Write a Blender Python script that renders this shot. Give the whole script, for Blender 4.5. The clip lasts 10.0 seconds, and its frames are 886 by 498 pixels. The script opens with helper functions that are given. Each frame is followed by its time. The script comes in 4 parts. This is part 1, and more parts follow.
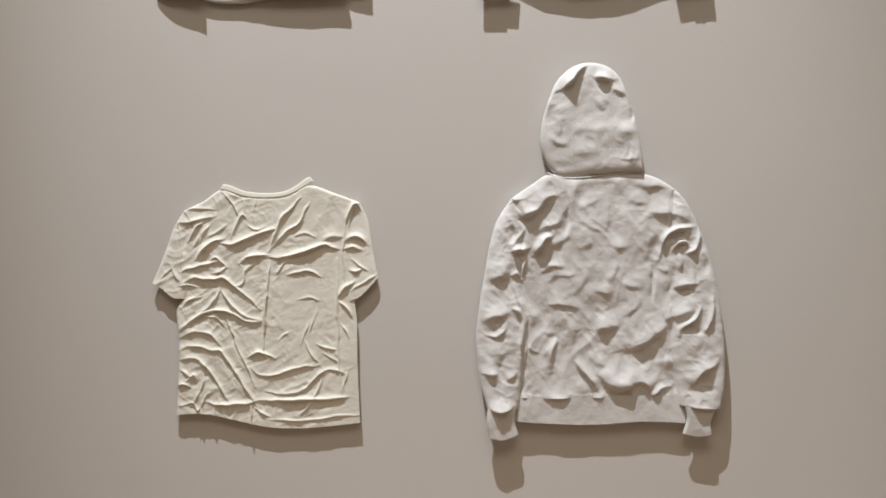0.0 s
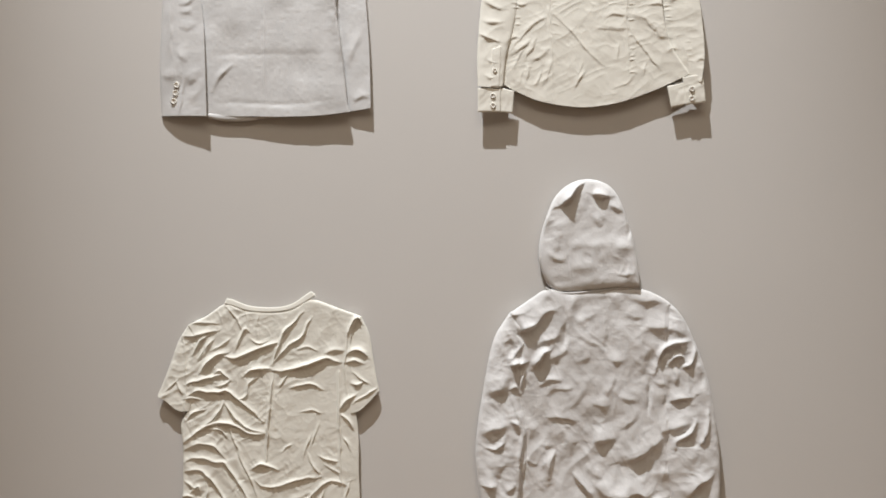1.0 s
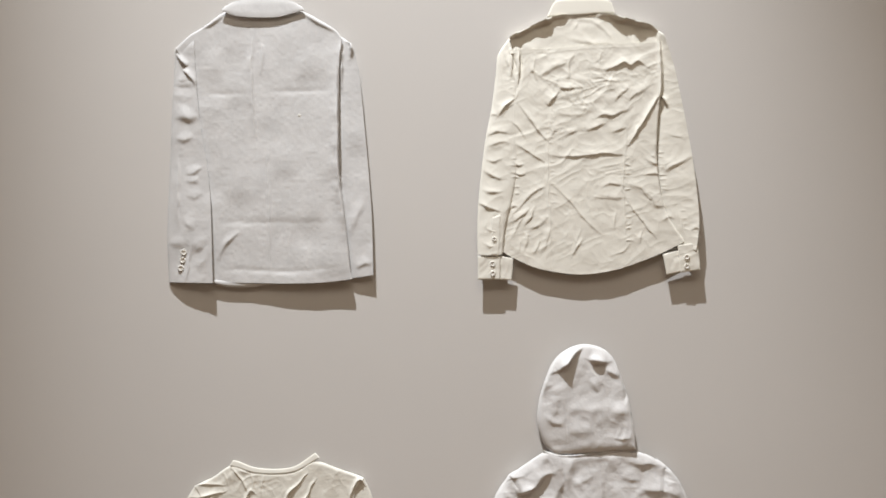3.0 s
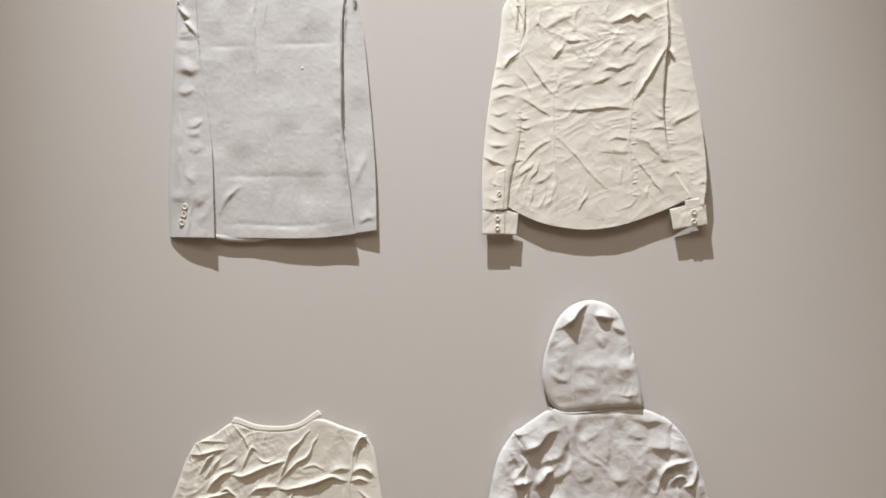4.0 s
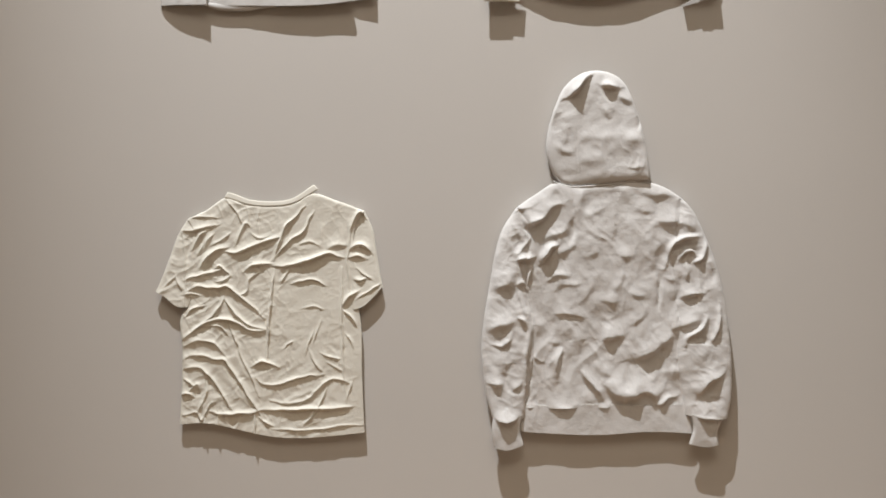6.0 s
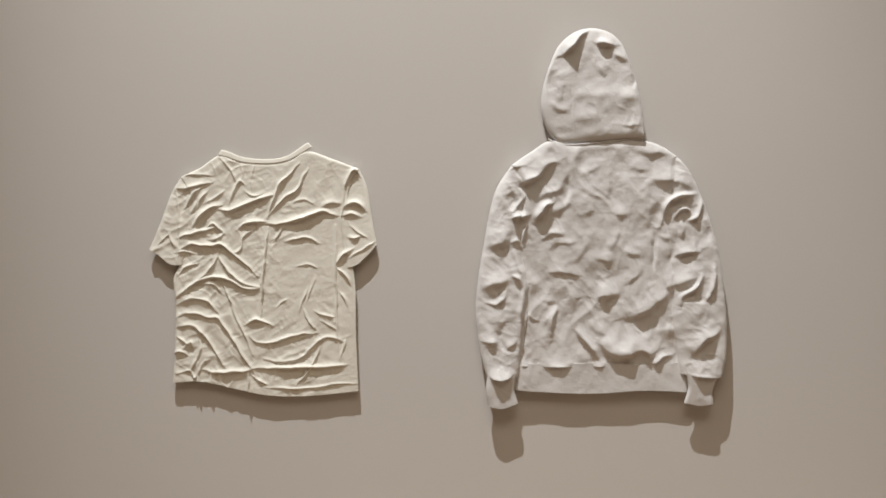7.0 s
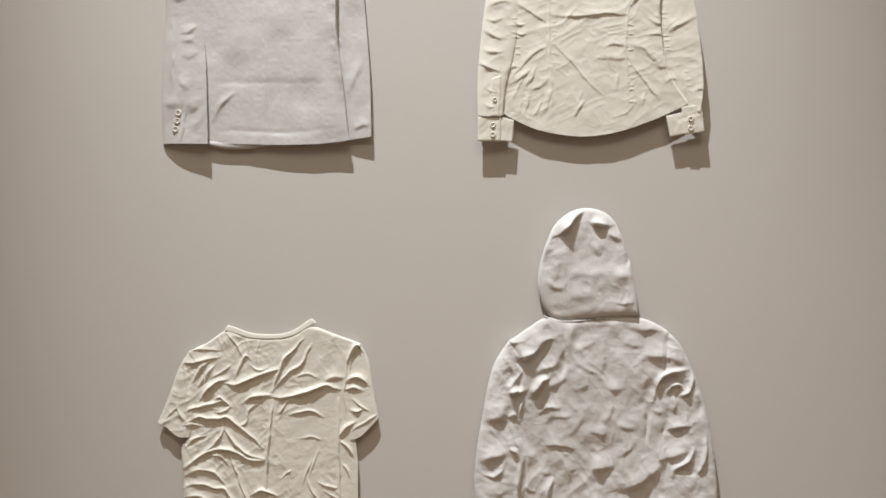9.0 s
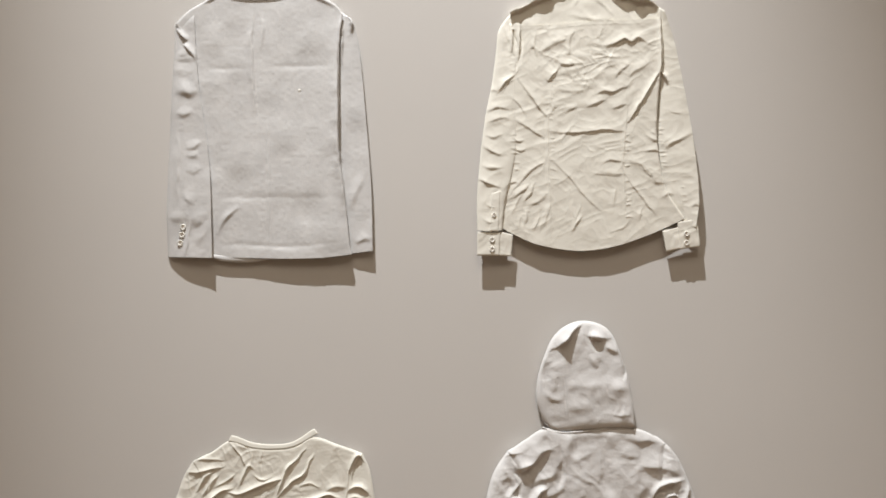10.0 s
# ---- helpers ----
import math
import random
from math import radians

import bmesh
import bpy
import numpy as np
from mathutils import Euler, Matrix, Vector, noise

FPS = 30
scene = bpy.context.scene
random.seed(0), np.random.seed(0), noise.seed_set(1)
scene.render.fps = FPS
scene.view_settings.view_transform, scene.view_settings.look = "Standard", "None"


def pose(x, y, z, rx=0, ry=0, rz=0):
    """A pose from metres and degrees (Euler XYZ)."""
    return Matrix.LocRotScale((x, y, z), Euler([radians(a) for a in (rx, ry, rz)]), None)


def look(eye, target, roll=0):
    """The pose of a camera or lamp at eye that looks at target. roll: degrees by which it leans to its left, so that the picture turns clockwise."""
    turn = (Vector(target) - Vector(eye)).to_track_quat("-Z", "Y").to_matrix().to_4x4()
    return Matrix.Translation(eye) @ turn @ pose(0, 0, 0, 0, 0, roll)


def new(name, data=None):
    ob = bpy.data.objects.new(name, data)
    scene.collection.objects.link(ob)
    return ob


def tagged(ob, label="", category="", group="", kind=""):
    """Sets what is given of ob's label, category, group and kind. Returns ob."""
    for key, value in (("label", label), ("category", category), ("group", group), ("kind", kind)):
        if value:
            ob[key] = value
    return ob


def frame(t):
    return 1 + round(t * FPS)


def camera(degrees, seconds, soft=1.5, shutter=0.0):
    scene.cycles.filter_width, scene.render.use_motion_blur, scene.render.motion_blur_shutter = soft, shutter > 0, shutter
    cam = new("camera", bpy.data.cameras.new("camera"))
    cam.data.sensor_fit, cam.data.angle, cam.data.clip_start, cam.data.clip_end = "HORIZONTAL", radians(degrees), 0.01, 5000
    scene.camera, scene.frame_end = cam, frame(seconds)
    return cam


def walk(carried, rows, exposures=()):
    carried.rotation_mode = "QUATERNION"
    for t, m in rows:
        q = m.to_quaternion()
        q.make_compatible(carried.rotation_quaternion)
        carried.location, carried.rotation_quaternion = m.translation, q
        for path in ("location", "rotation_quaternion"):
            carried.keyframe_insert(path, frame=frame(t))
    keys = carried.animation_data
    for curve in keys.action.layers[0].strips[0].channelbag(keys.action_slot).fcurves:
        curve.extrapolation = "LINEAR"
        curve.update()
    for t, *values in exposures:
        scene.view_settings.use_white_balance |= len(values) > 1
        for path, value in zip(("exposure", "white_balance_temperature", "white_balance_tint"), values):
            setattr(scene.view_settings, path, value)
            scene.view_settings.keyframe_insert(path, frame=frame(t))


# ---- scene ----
cam = camera(50.0, 10.0, soft=1.8)
PATH = [
    (0, 0.0000, -2.6130, 1.3000, 90.00, 0.14, -0.04),
    (0.5, 0.0015, -2.6344, 1.4577, 90.01, 0.19, -0.01),
    (1, 0.0018, -2.6576, 1.6156, 90.00, 0.14, -0.02),
    (1.5, 0.0033, -2.6811, 1.7739, 90.00, 0.18, -0.00),
    (2, 0.0042, -2.7034, 1.9328, 89.99, 0.14, 0.01),
    (2.5, 0.0046, -2.7200, 2.0508, 90.00, 0.16, 0.01),
    (2.7, 0.0040, -2.7225, 2.0763, 90.00, 0.15, -0.00),
    (3.2, -0.0015, -2.7175, 2.0815, 90.00, 0.09, 0.00),
    (3.8, -0.0084, -2.6982, 2.0083, 90.03, 0.01, 0.03),
    (4, -0.0090, -2.6900, 1.9522, 90.03, 0.03, 0.03),
    (4.5, -0.0087, -2.6669, 1.7935, 90.03, 0.06, 0.03),
    (5, -0.0095, -2.6473, 1.6366, 90.03, 0.06, 0.03),
    (5.5, -0.0096, -2.6239, 1.4789, 90.03, 0.05, 0.03),
    (6, -0.0108, -2.5977, 1.3226, 90.03, 0.05, 0.03),
    (6.2, -0.0100, -2.5870, 1.2650, 90.03, -0.00, 0.03),
    (6.75, -0.0020, -2.5830, 1.2040, 90.00, -0.02, 0.00),
    (7.3, 0.0068, -2.5972, 1.2316, 90.03, -0.06, 0.03),
    (7.5, 0.0062, -2.5976, 1.2575, 90.03, -0.09, 0.03),
    (8, 0.0064, -2.6233, 1.3756, 90.03, -0.15, 0.03),
    (8.5, 0.0058, -2.6468, 1.5347, 90.03, -0.08, 0.03),
    (9, 0.0052, -2.6720, 1.6925, 90.03, -0.07, 0.03),
    (9.5, 0.0045, -2.6928, 1.8519, 90.03, -0.04, 0.03),
    (10, 0.0044, -2.7185, 2.0109, 90.03, -0.12, 0.03),
]
EXPOSURES = [(0.0, 0.0, 6490, 10), (2.5, 0.03, 6410, 10), (5.0, 0.0, 6530, 10), (7.5, -0.03, 6670, 10), (10.0, -0.02, 6600, 10)]
walk(cam, [(t, pose(x, y, z, rx, ry, rz)) for t, x, y, z, rx, ry, rz in PATH], EXPOSURES)

# ---------------------------------------------------------------- light
world = bpy.data.worlds.new("gallery_air")
scene.world = world
world.use_nodes = True
world.node_tree.nodes["Background"].inputs["Color"].default_value = (0.9, 0.75, 0.55, 1)
world.node_tree.nodes["Background"].inputs["Strength"].default_value = 0.02


def spot(name, eye, target, watts, colour, degrees, blend, radius):
    data = bpy.data.lights.new(name, "SPOT")
    data.energy, data.color = watts, colour
    data.spot_size, data.spot_blend, data.shadow_soft_size = radians(degrees), blend, radius
    ob = new(name, data)
    ob.matrix_world = look(eye, target)
    return ob


# one wall washer high over the garments, and an added unseen area lamp for the room's warm bounce
spot("wall_spotlight", (-1.02, -2.05, 8.7), (0.07, 0.0, 1.7), 3380, (0.93, 0.955, 0.985), 28, 1.0, 0.03)
fill = bpy.data.lights.new("bounce_fill", "AREA")
fill.shape, fill.size, fill.size_y = "RECTANGLE", 5.0, 3.0
fill.energy, fill.color = 175, (1.0, 0.88, 0.73)
new("bounce_fill", fill).matrix_world = pose(0.0, -4.8, 7.4)

# ---------------------------------------------------------------- materials


def material(name, colour, rough=0.9, grain=0.0006, mottle=0.05, sheen=0.0, scale=1.0, blotch=9.0):
    """Cloth, plaster or paint: colour varied at two scales, with fine relief."""
    m = bpy.data.materials.new(name)
    m.use_nodes = True
    n, link = m.node_tree.nodes, m.node_tree.links
    bsdf = n["Principled BSDF"]
    bsdf.inputs["Roughness"].default_value = rough
    bsdf.inputs["Specular IOR Level"].default_value = 0.2
    bsdf.inputs["Sheen Weight"].default_value = sheen
    where = n.new("ShaderNodeTexCoord")
    big = n.new("ShaderNodeTexNoise")
    big.inputs["Scale"].default_value, big.inputs["Detail"].default_value = blotch, 5
    fine = n.new("ShaderNodeTexNoise")
    fine.inputs["Scale"].default_value, fine.inputs["Detail"].default_value = 320 * scale, 3
    link.new(where.outputs["Object"], big.inputs["Vector"])
    link.new(where.outputs["Object"], fine.inputs["Vector"])
    add = n.new("ShaderNodeMath")
    add.operation = "ADD"
    half = n.new("ShaderNodeMath")
    half.operation, half.inputs[1].default_value = "MULTIPLY", 0.35
    link.new(fine.outputs["Fac"], half.inputs[0])
    link.new(big.outputs["Fac"], add.inputs[0])
    link.new(half.outputs[0], add.inputs[1])
    ramp = n.new("ShaderNodeValToRGB")
    ramp.color_ramp.elements[0].position, ramp.color_ramp.elements[1].position = 0.45, 0.95
    ramp.color_ramp.elements[0].color = (*[c * (1 - mottle) for c in colour], 1)
    ramp.color_ramp.elements[1].color = (*[min(0.95, c * (1 + mottle)) for c in colour], 1)
    link.new(add.outputs[0], ramp.inputs["Fac"])
    link.new(ramp.outputs["Color"], bsdf.inputs["Base Color"])
    bump = n.new("ShaderNodeBump")
    bump.inputs["Distance"].default_value, bump.inputs["Strength"].default_value = grain, 0.8
    link.new(fine.outputs["Fac"], bump.inputs["Height"])
    link.new(bump.outputs["Normal"], bsdf.inputs["Normal"])
    return m


PAINT = material("warm_white_wall_paint", (0.66, 0.635, 0.605), 0.85, 0.00015, mottle=0.02, scale=0.6, blotch=1.6)
JERSEY = material("cream_jersey", (0.81, 0.785, 0.705), 0.85, 0.0004, mottle=0.03, sheen=0.1)
FLEECE = material("white_fleece", (0.705, 0.692, 0.678), 0.95, 0.0009, mottle=0.035, sheen=0.2, scale=0.7)
SUITING = material("cool_white_suiting", (0.67, 0.662, 0.652), 0.95, 0.0004, mottle=0.085, scale=0.9, blotch=16.0)
POPLIN = material("cream_poplin", (0.81, 0.782, 0.70), 0.8, 0.0003, mottle=0.025, sheen=0.05)
BUTTON = material("pearl_button", (0.80, 0.78, 0.72), 0.35, 0.0001, mottle=0.03)
WOOD = material("oak_floor", (0.36, 0.25, 0.165), 0.5, 0.0008, mottle=0.2, scale=0.3)
CEILING = material("grey_ceiling", (0.5, 0.48, 0.45), 0.9, 0.0006, mottle=0.02)

# ---------------------------------------------------------------- helpers


def part(name, bm, mat, parent=None, label=""):
    """Links a bmesh as one mesh object under a thing or a part."""
    mesh = bpy.data.meshes.new(name)
    bm.to_mesh(mesh)
    bm.free()
    mesh.materials.append(mat)
    ob = new(name, mesh)
    ob.parent = parent
    return tagged(ob, label)


def box(x0, y0, z0, x1, y1, z1):
    bm = bmesh.new()
    bmesh.ops.create_cube(bm, size=1)
    for v in bm.verts:
        v.co = ((x0 + x1) / 2 + v.co.x * (x1 - x0), (y0 + y1) / 2 + v.co.y * (y1 - y0), (z0 + z1) / 2 + v.co.z * (z1 - z0))
    return bm


def curve(points, steps=8):
    """A smooth line through a few points."""
    p = np.array(points, float)
    if len(p) == 2:
        t = np.linspace(0, 1, steps + 1)[:, None]
        return p[0] * (1 - t) + p[1] * t
    q = np.vstack([2 * p[0] - p[1], p, 2 * p[-1] - p[-2]])
    out = []
    for i in range(1, len(q) - 2):
        t = np.linspace(0, 1, steps, endpoint=False)[:, None]
        a, b, c, d = q[i - 1 : i + 3]
        out.append(0.5 * (2 * b + (c - a) * t + (2 * a - 5 * b + 4 * c - d) * t**2 + (3 * b - a - 3 * c + d) * t**3))
    return np.vstack([*out, p[-1:]])


def even(points, n):
    """The line through the points, as n points at even steps."""
    c = curve(points)
    run = np.r_[0, np.cumsum(np.hypot(*np.diff(c, axis=0).T))]
    s = np.linspace(0, run[-1], n)
    return np.stack([np.interp(s, run, c[:, 0]), np.interp(s, run, c[:, 1])], -1), run[-1]


def lattice(x, z, size, seed):
    """Smooth noise from -1 to 1 with features of that size."""
    table = np.random.RandomState(seed).uniform(-1, 1, (257, 257))
    gx, gz = x / size + 100.37, z / size + 90.71
    ix, iz = np.floor(gx).astype(int), np.floor(gz).astype(int)
    fx, fz = gx - ix, gz - iz
    fx, fz = fx**3 * (fx * (6 * fx - 15) + 10), fz**3 * (fz * (6 * fz - 15) + 10)
    ix, iz = ix % 256, iz % 256
    low = table[ix, iz] * (1 - fx) + table[ix + 1, iz] * fx
    high = table[ix, iz + 1] * (1 - fx) + table[ix + 1, iz + 1] * fx
    return low * (1 - fz) + high * fz


def crumple(x, z, size, seed, turn=0.0, stretch=1.0):
    """Creased noise: warped, with rounded hollows and sharper crests; turn (degrees) and stretch give it a grain."""
    c, s = math.cos(radians(turn)), math.sin(radians(turn))
    a, b = (x * c + z * s) / stretch, z * c - x * s
    a = a + 0.5 * size * lattice(x, z, size * 1.7, seed + 5)
    b = b + 0.5 * size * lattice(x, z, size * 1.7, seed + 6)
    one = 1 - 2 * np.abs(lattice(a, b, size, seed))
    two = 1 - 2 * np.abs(lattice(a, b, size * 0.5, seed + 1))
    return 0.65 * one + 0.35 * two


def crease(folds, up, down, height, line):
    """Adds a fold to those of a garment."""
    folds.append(fold(up, down, height, line))


def fold(up, down, height, line):
    """A fold along a line: how far it spreads above and below the crest and how high it stands, in millimetres; a negative height is a hollow."""
    return up / 1000, down / 1000, height / 1000, line


def folds_at(x, z, folds, wander=0.0022, soft=0.0):
    """The height of all the folds at places of the wall; soft rounds their crests."""
    rise, dip = np.zeros_like(x), np.zeros_like(x)
    for up, down, height, line in folds:
        c = curve(line, 5)
        reach = 3.2 * max(up, down)
        near = (x > c[:, 0].min() - reach) & (x < c[:, 0].max() + reach) & (z > c[:, 1].min() - reach) & (z < c[:, 1].max() + reach)
        if not near.any():
            continue
        px, pz = x[near], z[near]
        px, pz = px + wander * lattice(px, pz, 0.012 + 4 * wander, 7), pz + wander * lattice(px, pz, 0.012 + 4 * wander, 8)
        best, side, along = np.full(px.shape, 9.0), np.zeros(px.shape), np.zeros(px.shape)
        count = len(c) - 1
        for i in range(count):
            (ax, az), (bx, bz) = c[i], c[i + 1]
            ex, ez = bx - ax, bz - az
            size = max(ex * ex + ez * ez, 1e-12)
            t = np.clip(((px - ax) * ex + (pz - az) * ez) / size, 0, 1)
            dx, dz = px - ax - t * ex, pz - az - t * ez
            far = np.hypot(dx, dz)
            nx, nz = -ez, ex
            if nz - 0.2 * nx < 0:
                nx, nz = -nx, -nz
            closer = far < best
            best = np.where(closer, far, best)
            side = np.where(closer, dx * nx + dz * nz, side)
            along = np.where(closer, (i + t) / count, along)
        ends = np.sin(np.pi * np.clip(along, 0.03, 0.97)) ** (0.6 + 0.5 * soft) * (1 + 0.25 * lattice(px, pz, 0.03, 9))
        k = best / up
        slope = (1 - soft) * np.exp(0.25 - np.sqrt(k * k + 0.0625)) * np.clip(1 - k / 3.2, 0, 1) + soft * np.exp(-((k / 1.3) ** 2))
        drop = np.exp(-((best / down) ** 2))
        shape = np.where(side > 0, slope, drop) * ends * height
        if height > 0:
            rise[near] += shape**3
        else:
            dip[near] += shape
    return np.cbrt(rise) + dip


def cloth(name, mat, parent, top, right, bottom, left, lift, folds=(), rough=None, step=0.003, thick=0.004, label="", edges="lrtb", puff=0.006, roll=0.03, brim=(), wander=0.0018, soft=0.0):
    """A piece of stiffened cloth on the wall inside four edge lines. lift: how far it stands off the wall at its top and its bottom, or at top left, top right, bottom left, bottom right."""
    lift = lift if len(lift) == 4 else (lift[0], lift[0], lift[1], lift[1])
    _, wide = even(top, 3)
    _, tall = even(left, 3)
    nu, nv = max(6, int(max(wide, even(bottom, 3)[1]) / step)), max(6, int(max(tall, even(right, 3)[1]) / step))
    (T, _), (B, _), (L, _), (R, _) = even(top, nu), even(bottom, nu), even(left, nv), even(right, nv)
    u, v = np.linspace(0, 1, nu)[None, :, None], np.linspace(0, 1, nv)[:, None, None]
    flat = (1 - v) * T[None] + v * B[None] + (1 - u) * L[:, None] + u * R[:, None]
    flat = flat - ((1 - u) * (1 - v) * T[0] + u * (1 - v) * T[-1] + (1 - u) * v * B[0] + u * v * B[-1])
    x, z = flat[..., 0], flat[..., 1]
    uu, vv = np.broadcast_to(u[..., 0], x.shape), np.broadcast_to(v[..., 0], x.shape)
    inward = np.full(x.shape, 1.0)
    for side, d in (("l", uu * wide), ("r", (1 - uu) * wide), ("t", vv * tall), ("b", (1 - vv) * tall)):
        if side in edges:
            inward = np.minimum(inward, np.clip(d / roll, 0, 1))
    h = (lift[0] * (1 - uu) + lift[1] * uu) * (1 - vv) + (lift[2] * (1 - uu) + lift[3] * uu) * vv + puff * np.sqrt(np.maximum(1e-9, 1 - (1 - inward) ** 2))
    h = h + folds_at(x, z, folds, wander, soft) * (0.6 + 0.4 * inward)
    if brim:
        h = h + folds_at(x, z, brim)
    if rough:
        h = h + rough(x, z) * (0.3 + 0.7 * inward)
    h = np.maximum(h, thick + 0.0015)
    n = nu * nv
    back = np.maximum(0.0008, h - thick)
    rim = np.minimum(inward * 4 + 0.5, 1)
    co = np.concatenate([np.stack([x, -h + (1 - rim) * thick * 0.4, z], -1).reshape(-1, 3), np.stack([x, -back, z], -1).reshape(-1, 3)])
    i = np.arange(n).reshape(nv, nu)
    front = np.stack([i[:-1, :-1], i[1:, :-1], i[1:, 1:], i[:-1, 1:]], -1).reshape(-1, 4)
    ring = np.r_[i[0, :-1], i[:-1, -1], i[-1, :0:-1], i[:0:-1, 0]]
    m = len(ring)
    co = np.concatenate([co, co[ring], co[ring + n]])
    k = np.arange(m)
    rims = np.stack([k, (k + 1) % m, (k + 1) % m + m, k + m], -1) + 2 * n
    faces = np.concatenate([front, front[:, ::-1] + n, rims])
    mesh = bpy.data.meshes.new(name)
    mesh.from_pydata(co.tolist(), [], faces.tolist())
    mesh.materials.append(mat)
    mesh.polygons.foreach_set("use_smooth", np.ones(len(faces), bool))
    mesh.update()
    ob = new(name, mesh)
    ob.parent = parent
    return tagged(ob, label)


def tube(name, mat, parent, line, radius, off, label=""):
    """A stitched cord or rolled seam along a line on the cloth."""
    data = bpy.data.curves.new(name, "CURVE")
    data.dimensions, data.bevel_depth, data.bevel_resolution = "3D", radius, 3
    pts = curve(line, 6)
    spline = data.splines.new("POLY")
    spline.points.add(len(pts) - 1)
    for p, (px, pz) in zip(spline.points, pts):
        p.co = (px, -off, pz, 1)
    data.materials.append(mat)
    ob = new(name, data)
    ob.parent = parent
    return tagged(ob, label)


def button(parent, at, under, radius=0.0085):
    """A four-hole shirt button on a piece of cloth: a dished disc with a raised rim."""
    off = max(-v.co.y for v in under.data.vertices if abs(v.co.x - at[0]) < 0.6 * radius and abs(v.co.z - at[1]) < 0.6 * radius) - 0.0008
    bm = bmesh.new()
    rings = [(0.0, 0.0022), (0.55, 0.0022), (0.68, 0.0034), (0.86, 0.0036), (1.0, 0.0022), (1.0, 0.0)]
    loops = [[bm.verts.new((at[0] + radius * r * math.cos(a), -off - h, at[1] + radius * r * math.sin(a))) for a in np.linspace(0, 2 * math.pi, 20, endpoint=False)] for r, h in rings[1:]]
    bm.faces.new(loops[0])
    for one, two in zip(loops, loops[1:]):
        for k in range(20):
            bm.faces.new((one[k], two[k], two[(k + 1) % 20], one[(k + 1) % 20]))
    bmesh.ops.recalc_face_normals(bm, faces=bm.faces)
    ob = part("button", bm, BUTTON, parent, "small pearly sew-through button")
    # thread holes are solid dark discs: the shade inside them is put in as colour
    for a in (0.8, 2.37, 3.94, 5.5):
        hole = bmesh.new()
        bmesh.ops.create_cone(hole, cap_ends=True, segments=8, radius1=0.0008, radius2=0.0008, depth=0.0006)
        bmesh.ops.transform(hole, matrix=pose(at[0] + 0.0022 * math.cos(a), -off - 0.0024, at[1] + 0.0022 * math.sin(a), 90), verts=hole.verts)
        part("dark_hole_disc", hole, WOOD, ob)
    return ob


def garment(name, label, category):
    return tagged(new(name), label, category, "white garments on the wall")


# ---------------------------------------------------------------- the room
tagged(part("wall_north", box(-6, 0, 0, 6, 0.2, 9.1), PAINT), "smooth warm white painted gallery wall", "wall", kind="structure")
tagged(part("wall_south", box(-6, -9.2, 0, 6, -9, 9.1), PAINT), "plain warm white gallery wall", "wall", kind="structure")
tagged(part("wall_west", box(-6.2, -9, 0, -6, 0, 9.1), PAINT), "plain warm white gallery wall", "wall", kind="structure")
tagged(part("wall_east", box(6, -9, 0, 6.2, 0, 9.1), PAINT), "plain warm white gallery wall", "wall", kind="structure")
tagged(part("floor", box(-6.2, -9.2, -0.1, 6.2, 0.2, 0), WOOD), "brown oak gallery floor", "floor", kind="structure")
tagged(part("ceiling", box(-6.2, -9.2, 9.1, 6.2, 0.2, 9.2), CEILING), "plain grey gallery ceiling", "ceiling", kind="structure")

# ---------------------------------------------------------------- T-shirt
T_FOLDS = []
crease(T_FOLDS, 5, 2.5, 4, [(-0.722, 1.406), (-0.680, 1.412), (-0.623, 1.410)])
crease(T_FOLDS, 6, 3, 6, [(-0.722, 1.376), (-0.688, 1.376), (-0.657, 1.384), (-0.623, 1.392)])
crease(T_FOLDS, 5, 3, 7, [(-0.694, 1.323), (-0.676, 1.358), (-0.654, 1.375)])
crease(T_FOLDS, 5, 3, 5, [(-0.663, 1.319), (-0.654, 1.347), (-0.635, 1.367)])
crease(T_FOLDS, 5, 3, 4, [(-0.645, 1.333), (-0.610, 1.353), (-0.589, 1.367)])
crease(T_FOLDS, 6, 3, 9, [(-0.680, 1.266), (-0.663, 1.288), (-0.649, 1.306), (-0.626, 1.322), (-0.595, 1.329)])
crease(T_FOLDS, 6, 3, 7.5, [(-0.606, 1.317), (-0.572, 1.314), (-0.533, 1.331), (-0.486, 1.349), (-0.444, 1.360)])
crease(T_FOLDS, 5, 3, 6, [(-0.578, 1.331), (-0.564, 1.368), (-0.548, 1.393), (-0.534, 1.384)])
crease(T_FOLDS, 4, 2.5, 4, [(-0.605, 1.462), (-0.582, 1.435), (-0.564, 1.409), (-0.556, 1.385)])
crease(T_FOLDS, 4, 2.5, 5, [(-0.637, 1.267), (-0.623, 1.278), (-0.607, 1.269), (-0.589, 1.252)])
crease(T_FOLDS, 4, 2.5, 4, [(-0.632, 1.236), (-0.607, 1.241), (-0.589, 1.255)])
crease(T_FOLDS, 5, 2.5, 8, [(-0.716, 1.240), (-0.680, 1.252), (-0.649, 1.260), (-0.614, 1.267)])
crease(T_FOLDS, 5, 2.5, 8, [(-0.716, 1.207), (-0.681, 1.225), (-0.649, 1.219), (-0.618, 1.221), (-0.598, 1.225), (-0.572, 1.202), (-0.533, 1.171), (-0.497, 1.136)])
crease(T_FOLDS, 5, 2.5, 7, [(-0.555, 1.261), (-0.533, 1.280), (-0.502, 1.284), (-0.468, 1.282)])
crease(T_FOLDS, 6, 2.5, 9, [(-0.492, 1.278), (-0.440, 1.279), (-0.393, 1.290), (-0.346, 1.307), (-0.323, 1.313), (-0.300, 1.305), (-0.283, 1.301)])
